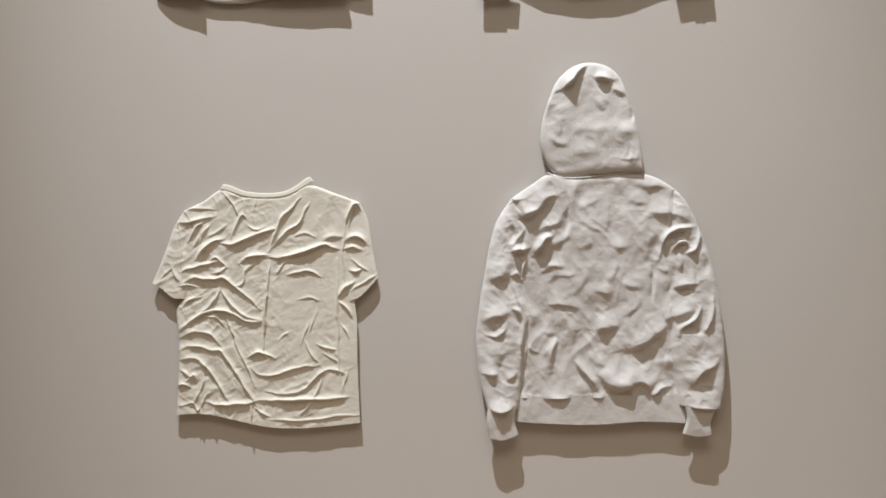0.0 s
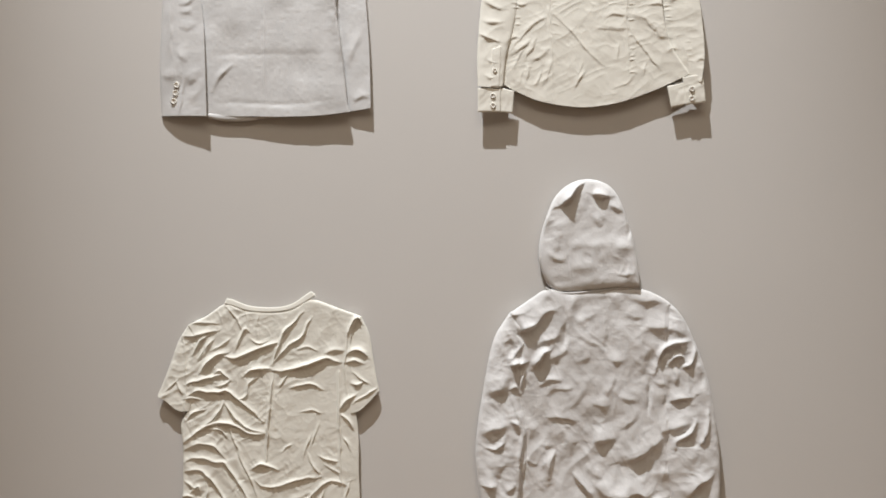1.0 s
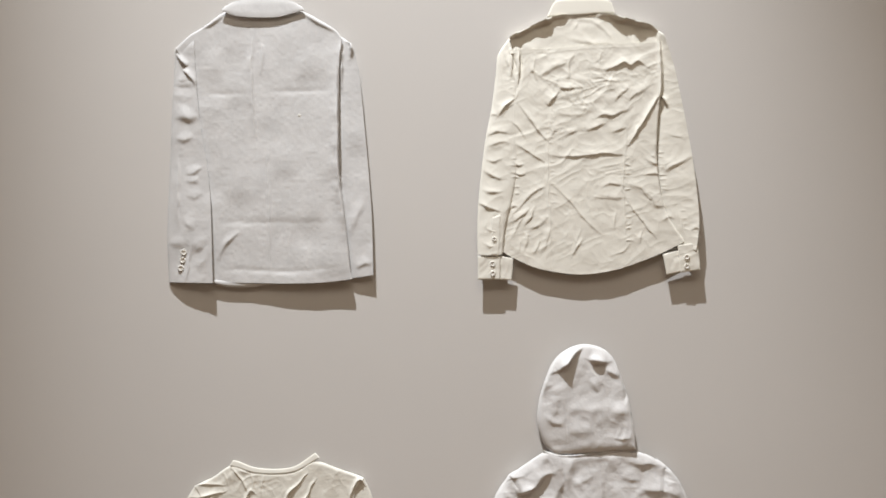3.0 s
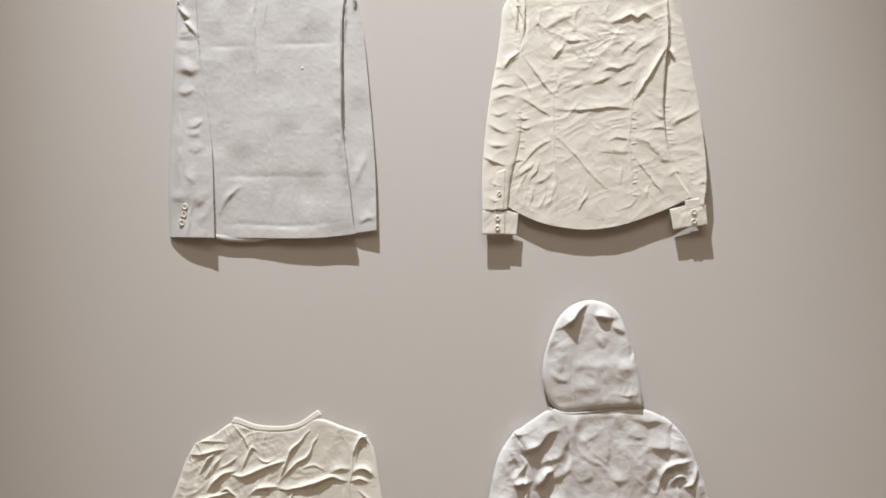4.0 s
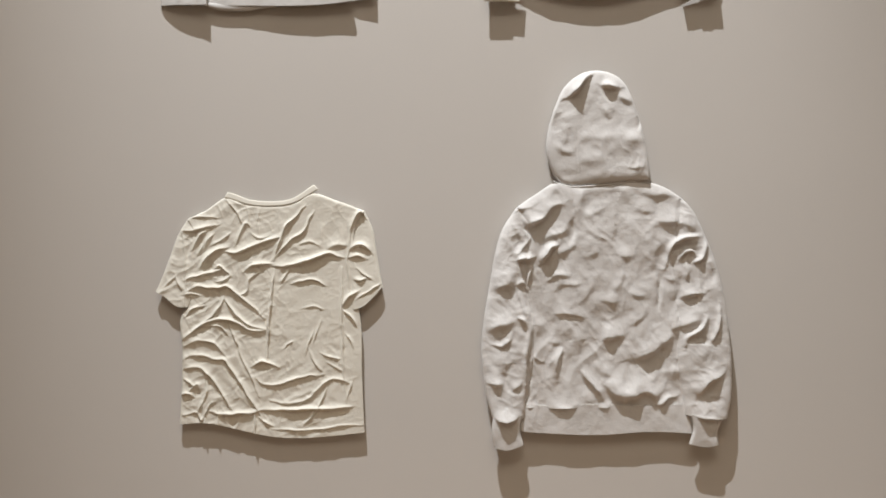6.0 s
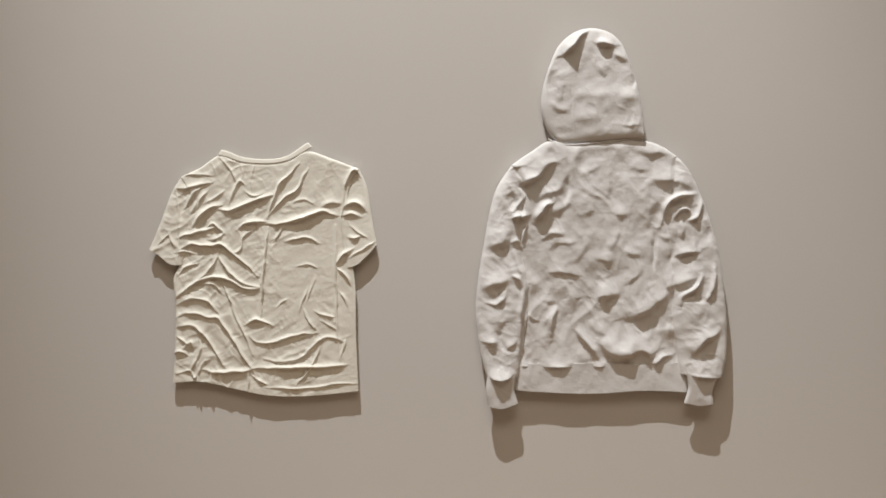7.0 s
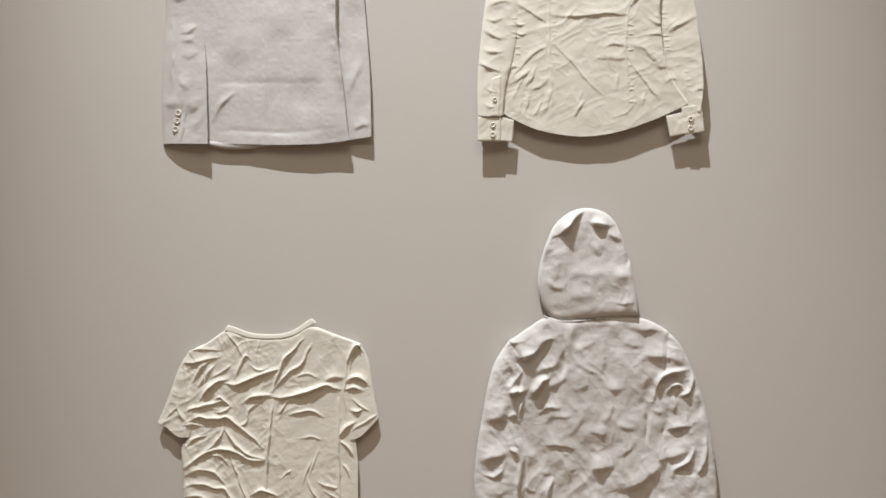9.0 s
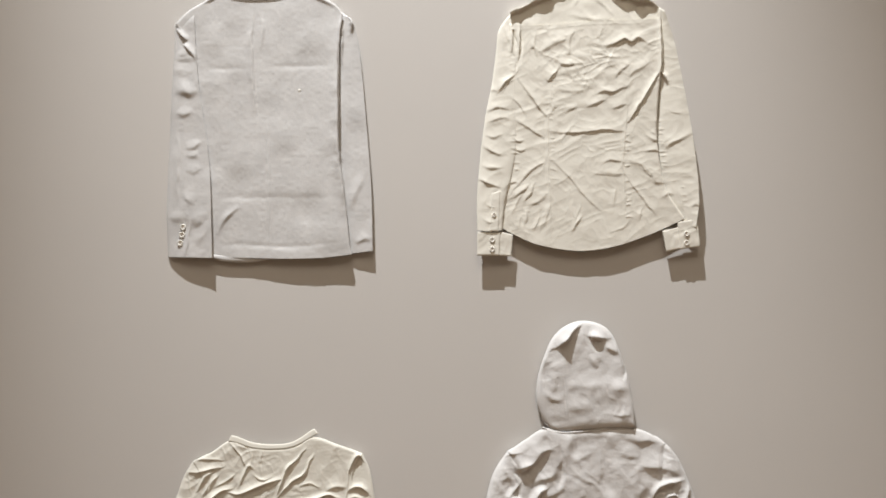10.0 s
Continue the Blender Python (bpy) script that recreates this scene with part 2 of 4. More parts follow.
crease(T_FOLDS, 5, 2.5, 5, [(-0.590, 1.219), (-0.564, 1.199), (-0.545, 1.210), (-0.539, 1.241), (-0.514, 1.261)])
crease(T_FOLDS, 4, 2.5, 7, [(-0.474, 1.290), (-0.458, 1.342), (-0.439, 1.388), (-0.416, 1.411), (-0.388, 1.442)])
crease(T_FOLDS, 4, 2.5, 6, [(-0.483, 1.287), (-0.447, 1.326), (-0.424, 1.352), (-0.393, 1.372), (-0.377, 1.403), (-0.362, 1.427)])
crease(T_FOLDS, 5, 2.5, 6, [(-0.676, 1.114), (-0.642, 1.140), (-0.618, 1.171), (-0.606, 1.196)])
crease(T_FOLDS, 5, 2.5, 6.5, [(-0.609, 1.194), (-0.587, 1.163), (-0.564, 1.135), (-0.533, 1.116), (-0.496, 1.107)])
crease(T_FOLDS, 5, 2.5, 8, [(-0.726, 1.075), (-0.696, 1.098), (-0.670, 1.117), (-0.634, 1.132), (-0.595, 1.134), (-0.564, 1.120), (-0.533, 1.104), (-0.496, 1.104)])
crease(T_FOLDS, 5, 2.5, 4, [(-0.716, 1.137), (-0.688, 1.163), (-0.654, 1.171)])
crease(T_FOLDS, 4, 2.5, 4, [(-0.723, 1.201), (-0.696, 1.204), (-0.673, 1.198)])
crease(T_FOLDS, 5, 3, 6, [(-0.726, 1.022), (-0.696, 1.034), (-0.665, 1.036), (-0.634, 1.026), (-0.608, 1.023), (-0.583, 0.992), (-0.557, 0.953), (-0.534, 0.914), (-0.510, 0.880), (-0.492, 0.847)])
crease(T_FOLDS, 5, 3, 5, [(-0.717, 1.059), (-0.681, 1.075), (-0.642, 1.073), (-0.619, 1.054), (-0.600, 1.028)])
crease(T_FOLDS, 5, 3, 7, [(-0.721, 0.997), (-0.681, 1.005), (-0.655, 0.989), (-0.635, 0.969), (-0.611, 0.930), (-0.580, 0.876)])
crease(T_FOLDS, 4, 3, 4, [(-0.661, 1.114), (-0.639, 1.118), (-0.614, 1.112), (-0.595, 1.089)])
crease(T_FOLDS, 4, 2.5, 4.5, [(-0.594, 1.123), (-0.572, 1.070), (-0.557, 1.023), (-0.534, 0.977), (-0.512, 0.924)])
crease(T_FOLDS, 4, 3, 5, [(-0.653, 0.974), (-0.655, 0.930), (-0.674, 0.891), (-0.683, 0.871)])
crease(T_FOLDS, 4, 2.5, 5, [(-0.717, 0.974), (-0.697, 0.958), (-0.678, 0.947)])
crease(T_FOLDS, 4, 2.5, 5, [(-0.705, 0.935), (-0.681, 0.958), (-0.675, 0.940)])
crease(T_FOLDS, 5, 2.5, 6, [(-0.734, 0.920), (-0.712, 0.933), (-0.686, 0.921)])
crease(T_FOLDS, 4, 2.5, 5, [(-0.717, 0.873), (-0.681, 0.881), (-0.666, 0.860), (-0.646, 0.899), (-0.632, 0.910)])
crease(T_FOLDS, 6, 3, 8.5, [(-0.652, 0.884), (-0.604, 0.876), (-0.565, 0.880), (-0.534, 0.880), (-0.498, 0.888)])
crease(T_FOLDS, 6, 3, 8.5, [(-0.521, 0.885), (-0.456, 0.889), (-0.394, 0.889), (-0.332, 0.892), (-0.285, 0.894), (-0.260, 0.895)])
crease(T_FOLDS, 2.5, 2.5, 4, [(-0.478, 0.837), (-0.410, 0.832), (-0.347, 0.836), (-0.285, 0.845), (-0.229, 0.847)])
crease(T_FOLDS, 4, 2.5, 5, [(-0.514, 0.871), (-0.490, 0.852), (-0.472, 0.843)])
crease(T_FOLDS, 4, 2.5, 5, [(-0.394, 0.841), (-0.371, 0.870), (-0.350, 0.898), (-0.335, 0.929), (-0.327, 0.951)])
crease(T_FOLDS, 3.5, 2.2, 8, [(-0.471, 1.269), (-0.477, 1.209), (-0.483, 1.147), (-0.487, 1.085), (-0.491, 1.017)])
crease(T_FOLDS, 4, 2.2, 7, [(-0.533, 1.003), (-0.510, 1.017), (-0.490, 1.017), (-0.459, 1.001)])
crease(T_FOLDS, 4, 2.2, 5, [(-0.424, 1.230), (-0.393, 1.239), (-0.362, 1.240), (-0.332, 1.226)])
crease(T_FOLDS, 5, 2.5, 5.5, [(-0.521, 0.972), (-0.495, 0.956), (-0.464, 0.956), (-0.425, 0.968), (-0.386, 0.979), (-0.338, 0.982)])
crease(T_FOLDS, 5, 2.5, 6, [(-0.481, 0.911), (-0.440, 0.906), (-0.386, 0.914), (-0.355, 0.942), (-0.324, 0.967), (-0.293, 0.971), (-0.266, 0.959)])
crease(T_FOLDS, 4, 2.5, 3, [(-0.379, 1.057), (-0.362, 1.020), (-0.336, 0.988)])
crease(T_FOLDS, 3.5, 2.2, 3, [(-0.347, 1.043), (-0.316, 1.030), (-0.282, 1.026)])
crease(T_FOLDS, 3.5, 2.2, 3, [(-0.327, 1.016), (-0.300, 0.999), (-0.282, 0.990)])
crease(T_FOLDS, 3.5, 2.2, 3, [(-0.387, 1.032), (-0.378, 1.069), (-0.361, 1.104)])
crease(T_FOLDS, 3.5, 2.2, 3, [(-0.367, 1.066), (-0.355, 1.100), (-0.342, 1.135)])
crease(T_FOLDS, 3, 2, 3, [(-0.449, 1.052), (-0.432, 1.066), (-0.418, 1.074)])
crease(T_FOLDS, 3, 2, 2.5, [(-0.396, 1.161), (-0.362, 1.169), (-0.336, 1.158)])
crease(T_FOLDS, 4, 2.4, 4, [(-0.455, 1.231), (-0.444, 1.250), (-0.430, 1.268)])
crease(T_FOLDS, 3.5, 2.5, 5, [(-0.287, 1.274), (-0.287, 1.209), (-0.288, 1.147), (-0.285, 1.085), (-0.283, 0.991), (-0.274, 0.906)])
crease(T_FOLDS, 4, 2.5, 5, [(-0.284, 1.158), (-0.261, 1.139), (-0.247, 1.113)])
crease(T_FOLDS, 5, 3, 7, [(-0.288, 1.167), (-0.269, 1.197), (-0.242, 1.210)])
crease(T_FOLDS, 10, 6, 6, [(-0.331, 1.323), (-0.303, 1.336), (-0.272, 1.335)])
crease(T_FOLDS, 5, 3, 8, [(-0.267, 1.374), (-0.253, 1.408), (-0.234, 1.425), (-0.219, 1.406)])
crease(T_FOLDS, 8, 4, 8, [(-0.269, 1.322), (-0.245, 1.336), (-0.222, 1.333), (-0.206, 1.314)])
crease(T_FOLDS, 6, 3, 6, [(-0.269, 1.301), (-0.245, 1.308), (-0.222, 1.297)])
crease(T_FOLDS, 3, 2.5, 4, [(-0.233, 1.437), (-0.261, 1.395), (-0.268, 1.333), (-0.273, 1.287), (-0.264, 1.204)])
crease(T_FOLDS, 5, 3, 6, [(-0.253, 1.243), (-0.235, 1.240), (-0.219, 1.245)])
crease(T_FOLDS, 3, 2.5, 4, [(-0.250, 1.187), (-0.214, 1.209), (-0.179, 1.230)])
crease(T_FOLDS, 4, 2.5, 4, [(-0.248, 1.274), (-0.225, 1.255), (-0.203, 1.241)])
crease(T_FOLDS, 4, 2.5, 4, [(-0.275, 1.092), (-0.263, 1.077), (-0.254, 1.054)])
crease(T_FOLDS, 4, 2.5, 4, [(-0.277, 0.914), (-0.266, 0.942), (-0.257, 0.968)])
crease(T_FOLDS, 5, 3, 3, [(-0.744, 1.260), (-0.732, 1.233), (-0.721, 1.215)])
crease(T_FOLDS, 4, 2.5, 3, [(-0.772, 1.220), (-0.750, 1.241), (-0.732, 1.260)])
crease(T_FOLDS, 2.5, 2, 3, [(-0.730, 1.406), (-0.722, 1.365), (-0.716, 1.303), (-0.712, 1.241), (-0.718, 1.140)])
crease(T_FOLDS, 8, 8, -3, [(-0.705, 1.345), (-0.710, 1.288)])
crease(T_FOLDS, 3.5, 2.5, 2.5, [(-0.549, 1.446), (-0.540, 1.412), (-0.547, 1.385)])
crease(T_FOLDS, 3, 2.5, 2, [(-0.509, 1.444), (-0.517, 1.408), (-0.514, 1.370)])
crease(T_FOLDS, 3.5, 2.5, 3.5, [(-0.533, 1.367), (-0.509, 1.353), (-0.480, 1.363)])
crease(T_FOLDS, 4, 2.5, 3, [(-0.408, 1.334), (-0.377, 1.344), (-0.343, 1.333)])
crease(T_FOLDS, 4, 2.5, 3.5, [(-0.680, 1.306), (-0.669, 1.326), (-0.663, 1.342)])
crease(T_FOLDS, 3, 3, 4.5, [(-0.660, 0.899), (-0.658, 0.845), (-0.658, 0.793)])
crease(T_FOLDS, 3, 3, 4, [(-0.625, 0.899), (-0.624, 0.845), (-0.623, 0.790)])
crease(T_FOLDS, 2.5, 2.5, 8, [(-0.524, 0.891), (-0.523, 0.834), (-0.522, 0.774)])


def jersey_rough(x, z):
    busy = np.clip(0.55 - 2.2 * (x + 0.46) + 0.5 * lattice(x, z, 0.09, 13), 0.12, 1.25)
    slant = crumple(x, z, 0.034, 11, 28, 2.6) + 0.6 * crumple(x, z, 0.026, 15, -50, 2.2)
    return 0.0019 * busy * slant + 0.0007 * crumple(x, z, 0.06, 17, 60, 2.0) + 0.0003 * crumple(x, z, 0.012, 21, 20, 1.5)


tee = garment("t_shirt", "cream jersey T-shirt, crumpled and stiffened, fixed to the wall", "t-shirt")
cloth("body", JERSEY, tee,
      [(-0.711, 1.405), (-0.658, 1.430), (-0.602, 1.465), (-0.552, 1.448), (-0.475, 1.441), (-0.414, 1.451), (-0.366, 1.476), (-0.298, 1.455), (-0.226, 1.428)],
      [(-0.226, 1.428), (-0.251, 1.385), (-0.257, 1.316), (-0.249, 1.239), (-0.242, 1.169), (-0.234, 1.100), (-0.233, 0.992), (-0.226, 0.826)],
      [(-0.729, 0.848), (-0.663, 0.852), (-0.608, 0.843), (-0.538, 0.827), (-0.477, 0.815), (-0.400, 0.811), (-0.307, 0.817), (-0.226, 0.826)],
      [(-0.711, 1.405), (-0.681, 1.340), (-0.687, 1.271), (-0.705, 1.209), (-0.708, 1.171), (-0.728, 1.129), (-0.722, 1.055), (-0.724, 0.932), (-0.729, 0.848)],
      (0.007, 0.009, 0.013, 0.013), T_FOLDS, jersey_rough, 0.0018, 0.0016, puff=0.004, roll=0.008, edges="lt")
cloth("sleeve", JERSEY, tee, [(-0.711, 1.403), (-0.690, 1.415), (-0.668, 1.426)], [(-0.668, 1.426), (-0.662, 1.340), (-0.678, 1.255), (-0.703, 1.166)], [(-0.793, 1.209), (-0.765, 1.192), (-0.736, 1.169), (-0.703, 1.166)],
      [(-0.711, 1.403), (-0.736, 1.360), (-0.756, 1.302), (-0.775, 1.251), (-0.793, 1.209)], (0.004, 0.014), T_FOLDS, jersey_rough, 0.0018, 0.0016, puff=0.004, roll=0.008, edges="lrt")
cloth("sleeve", JERSEY, tee, [(-0.275, 1.446), (-0.249, 1.437), (-0.226, 1.428)], [(-0.226, 1.428), (-0.204, 1.380), (-0.194, 1.323), (-0.185, 1.269), (-0.176, 1.223)], [(-0.257, 1.159), (-0.230, 1.168), (-0.199, 1.196), (-0.176, 1.223)],
      [(-0.275, 1.446), (-0.272, 1.362), (-0.269, 1.270), (-0.257, 1.159)], (0.004, 0.014), T_FOLDS, jersey_rough, 0.0018, 0.0016, puff=0.004, roll=0.008, edges="lrt")
cloth("collar", JERSEY, tee, [(-0.600, 1.479), (-0.583, 1.476), (-0.537, 1.459), (-0.475, 1.454), (-0.421, 1.463), (-0.370, 1.496), (-0.360, 1.496)], [(-0.360, 1.496), (-0.352, 1.486)], [(-0.608, 1.464), (-0.583, 1.458), (-0.537, 1.444), (-0.475, 1.441), (-0.417, 1.450), (-0.352, 1.486)],
      [(-0.600, 1.479), (-0.608, 1.464)], (0.010, 0.012), (), None, 0.0015, 0.003, label="ribbed neckband", puff=0.001, roll=0.004)

# ---------------------------------------------------------------- hoodie
H_FOLDS = []
crease(H_FOLDS, 14, 5, 22, [(0.396, 1.802), (0.371, 1.783), (0.349, 1.755), (0.321, 1.734)])
crease(H_FOLDS, 12, 5, 16, [(0.417, 1.766), (0.438, 1.763), (0.467, 1.760)])
crease(H_FOLDS, 9, 7, 5, [(0.464, 1.738), (0.482, 1.729), (0.501, 1.716)])
crease(H_FOLDS, 7, 7, -7, [(0.516, 1.721), (0.522, 1.679), (0.511, 1.641)])
crease(H_FOLDS, 34, 20, 3.6, [(0.355, 1.635), (0.399, 1.627), (0.442, 1.621)])
crease(H_FOLDS, 34, 24, 3.6, [(0.344, 1.576), (0.398, 1.567), (0.460, 1.576)])
crease(H_FOLDS, 12, 8, 3.75, [(0.312, 1.667), (0.318, 1.633), (0.309, 1.599)])
crease(H_FOLDS, 24, 20, 6, [(0.468, 1.610), (0.499, 1.616), (0.535, 1.622)])
crease(H_FOLDS, 10, 5, 4, [(0.485, 1.546), (0.507, 1.542), (0.528, 1.545)])
crease(H_FOLDS, 12, 10, 3.75, [(0.287, 1.613), (0.313, 1.592), (0.341, 1.585)])
crease(H_FOLDS, 10, 8, 3, [(0.417, 1.715), (0.433, 1.687), (0.445, 1.678)])
crease(H_FOLDS, 8, 4, 4, [(0.122, 1.255), (0.132, 1.332), (0.144, 1.386), (0.174, 1.422), (0.220, 1.437), (0.240, 1.425)])
crease(H_FOLDS, 18, 7, 15.68, [(0.197, 1.381), (0.225, 1.395), (0.256, 1.406), (0.284, 1.437), (0.313, 1.449)])
crease(H_FOLDS, 10, 10, -8, [(0.184, 1.363), (0.194, 1.344), (0.178, 1.320)])
crease(H_FOLDS, 4, 5, 8, [(0.200, 1.381), (0.215, 1.366), (0.218, 1.347), (0.200, 1.326), (0.189, 1.301)])
crease(H_FOLDS, 8, 4, 17.92, [(0.186, 1.293), (0.204, 1.296), (0.231, 1.299)])
crease(H_FOLDS, 8, 5, 17.92, [(0.249, 1.285), (0.265, 1.307), (0.282, 1.329), (0.299, 1.336)])
crease(H_FOLDS, 4, 4, 10.08, [(0.231, 1.278), (0.221, 1.255), (0.215, 1.221)])
crease(H_FOLDS, 8, 6, 7, [(0.184, 1.228), (0.204, 1.230), (0.221, 1.208)])
crease(H_FOLDS, 12, 8, 5.25, [(0.256, 1.344), (0.274, 1.360), (0.297, 1.366), (0.321, 1.377)])
crease(H_FOLDS, 9, 7, -6, [(0.341, 1.463), (0.342, 1.409), (0.339, 1.363), (0.324, 1.316)])
crease(H_FOLDS, 15, 10, 4.5, [(0.293, 1.310), (0.320, 1.322), (0.342, 1.341)])
crease(H_FOLDS, 14, 7, 6, [(0.266, 1.236), (0.297, 1.254), (0.336, 1.248)])
crease(H_FOLDS, 40, 14, 11.2, [(0.119, 1.224), (0.150, 1.227), (0.189, 1.224)])
crease(H_FOLDS, 30, 12, 11.2, [(0.103, 1.103), (0.127, 1.114), (0.158, 1.122), (0.189, 1.140)])
crease(H_FOLDS, 6, 4, 7, [(0.119, 1.066), (0.147, 1.060), (0.165, 1.078), (0.170, 1.103)])
crease(H_FOLDS, 25, 6, 10.08, [(0.102, 0.966), (0.126, 0.961), (0.153, 0.963)])
crease(H_FOLDS, 14, 6, 7, [(0.202, 0.970), (0.188, 0.950), (0.174, 0.938)])
crease(H_FOLDS, 8, 8, -4, [(0.168, 1.020), (0.159, 0.976), (0.159, 0.922)])
crease(H_FOLDS, 25, 5, 12.32, [(0.121, 0.881), (0.137, 0.862), (0.157, 0.857), (0.180, 0.865), (0.200, 0.885)])
crease(H_FOLDS, 6, 5, 11.2, [(0.189, 1.216), (0.199, 1.185), (0.215, 1.146), (0.227, 1.108), (0.219, 1.069), (0.213, 1.023), (0.208, 0.961), (0.203, 0.896)])
crease(H_FOLDS, 5, 5, -8, [(0.226, 1.069), (0.222, 1.007), (0.222, 0.948)])
crease(H_FOLDS, 8, 4, 8, [(0.189, 1.139), (0.207, 1.129), (0.221, 1.103)])
crease(H_FOLDS, 20, 10, 3.75, [(0.122, 1.014), (0.147, 1.020), (0.181, 1.010)])
crease(H_FOLDS, 16, 5, 6, [(0.283, 1.152), (0.312, 1.149), (0.343, 1.146), (0.373, 1.138)])
crease(H_FOLDS, 14, 7, 10.08, [(0.314, 1.060), (0.298, 1.022), (0.292, 0.968)])
crease(H_FOLDS, 10, 4, 5, [(0.230, 1.035), (0.246, 1.023), (0.269, 1.019)])
crease(H_FOLDS, 12, 6, 10.08, [(0.357, 0.996), (0.381, 0.968), (0.405, 0.942), (0.425, 0.911)])
crease(H_FOLDS, 30, 7, 17.92, [(0.419, 0.962), (0.443, 0.942), (0.474, 0.923), (0.505, 0.925), (0.528, 0.937), (0.559, 0.929), (0.569, 0.909)])
crease(H_FOLDS, 12, 5, 10.08, [(0.559, 0.900), (0.579, 0.903), (0.598, 0.921), (0.623, 0.926)])
crease(H_FOLDS, 10, 5, 7, [(0.401, 0.895), (0.425, 0.894), (0.446, 0.898)])
crease(H_FOLDS, 18, 5, 11.2, [(0.262, 0.896), (0.296, 0.889), (0.327, 0.889), (0.350, 0.880)])
crease(H_FOLDS, 12, 5, 7, [(0.200, 0.890), (0.219, 0.890), (0.244, 0.899)])
crease(H_FOLDS, 35, 9, 14.56, [(0.495, 1.025), (0.529, 1.037), (0.560, 1.053), (0.583, 1.071), (0.620, 1.093)])
crease(H_FOLDS, 25, 9, 10.08, [(0.417, 1.081), (0.444, 1.084), (0.481, 1.092)])
crease(H_FOLDS, 18, 10, 4.5, [(0.571, 1.347), (0.556, 1.308), (0.545, 1.251)])
crease(H_FOLDS, 14, 8, 3.75, [(0.445, 1.447), (0.447, 1.393), (0.444, 1.339)])
crease(H_FOLDS, 14, 8, 3.75, [(0.480, 1.266), (0.466, 1.239), (0.455, 1.205)])
crease(H_FOLDS, 22, 9, 4.5, [(0.487, 1.208), (0.514, 1.198), (0.540, 1.200)])
crease(H_FOLDS, 22, 9, 4.5, [(0.413, 1.189), (0.444, 1.180), (0.466, 1.184)])
crease(H_FOLDS, 22, 9, 3.75, [(0.367, 1.299), (0.390, 1.310), (0.413, 1.316)])
crease(H_FOLDS, 12, 16, 4.5, [(0.567, 0.991), (0.606, 0.991), (0.643, 1.005)])
crease(H_FOLDS, 16, 6, 3, [(0.294, 1.227), (0.336, 1.227), (0.365, 1.230)])
crease(H_FOLDS, 20, 10, 3.75, [(0.506, 1.440), (0.537, 1.427), (0.568, 1.430)])
crease(H_FOLDS, 14, 9, 3, [(0.367, 1.406), (0.398, 1.421), (0.423, 1.440)])
crease(H_FOLDS, 16, 9, 3.75, [(0.335, 1.115), (0.354, 1.076), (0.351, 1.030)])
crease(H_FOLDS, 16, 9, 3, [(0.266, 1.084), (0.292, 1.069), (0.317, 1.072)])
crease(H_FOLDS, 14, 9, 3.75, [(0.537, 1.177), (0.524, 1.138), (0.490, 1.115)])
crease(H_FOLDS, 16, 9, 3, [(0.390, 1.239), (0.382, 1.208), (0.360, 1.177)])
crease(H_FOLDS, 14, 8, 3, [(0.452, 1.316), (0.483, 1.303), (0.509, 1.310)])
crease(H_FOLDS, 16, 10, 3.75, [(0.397, 1.022), (0.420, 0.991), (0.451, 0.979)])
crease(H_FOLDS, 20, 8, 11.2, [(0.601, 1.105), (0.629, 1.118), (0.660, 1.127), (0.687, 1.131)])
crease(H_FOLDS, 5, 5, 14.56, [(0.640, 1.053), (0.645, 1.079), (0.668, 1.099), (0.688, 1.117), (0.702, 1.148)])
crease(H_FOLDS, 5, 5, 12.32, [(0.707, 1.068), (0.725, 1.099), (0.733, 1.137), (0.736, 1.179)])
crease(H_FOLDS, 20, 7, 15.68, [(0.753, 1.004), (0.734, 0.983), (0.706, 0.967), (0.683, 0.947), (0.664, 0.910)])
crease(H_FOLDS, 3, 3, 3, [(0.663, 0.873), (0.691, 0.867), (0.722, 0.864), (0.749, 0.864)])
crease(H_FOLDS, 6, 5, 16.8, [(0.586, 1.272), (0.597, 1.306), (0.608, 1.334), (0.630, 1.350), (0.661, 1.356), (0.687, 1.360)])
crease(H_FOLDS, 4, 4, 10.08, [(0.622, 1.289), (0.633, 1.306), (0.645, 1.319), (0.664, 1.315), (0.665, 1.298)])
crease(H_FOLDS, 5, 5, 12.32, [(0.661, 1.286), (0.684, 1.298), (0.696, 1.322), (0.703, 1.349)])
crease(H_FOLDS, 5, 4, 8, [(0.645, 1.300), (0.647, 1.269), (0.645, 1.235)])
crease(H_FOLDS, 16, 6, 11.2, [(0.625, 1.193), (0.653, 1.201), (0.691, 1.209)])
crease(H_FOLDS, 14, 8, 4.5, [(0.514, 1.484), (0.553, 1.472), (0.592, 1.470), (0.633, 1.464)])
crease(H_FOLDS, 35, 11, 10.08, [(0.565, 1.401), (0.607, 1.399), (0.645, 1.393), (0.683, 1.374)])
crease(H_FOLDS, 6, 6, -6, [(0.676, 1.414), (0.687, 1.387)])
crease(H_FOLDS, 2, 2, -1.5, [(0.636, 1.466), (0.621, 1.424), (0.618, 1.380)])
crease(H_FOLDS, 6, 6, -7, [(0.571, 1.262), (0.574, 1.207), (0.568, 1.146)])
crease(H_FOLDS, 6, 6, -6, [(0.630, 1.254), (0.626, 1.207), (0.617, 1.181)])
crease(H_FOLDS, 30, 20, 4.5, [(0.649, 1.034), (0.676, 1.043), (0.703, 1.034)])
crease(H_FOLDS, 6, 6, -6, [(0.716, 1.272), (0.722, 1.230)])
crease(H_FOLDS, 14, 8, 3.75, [(0.583, 1.254), (0.602, 1.241), (0.620, 1.247)])
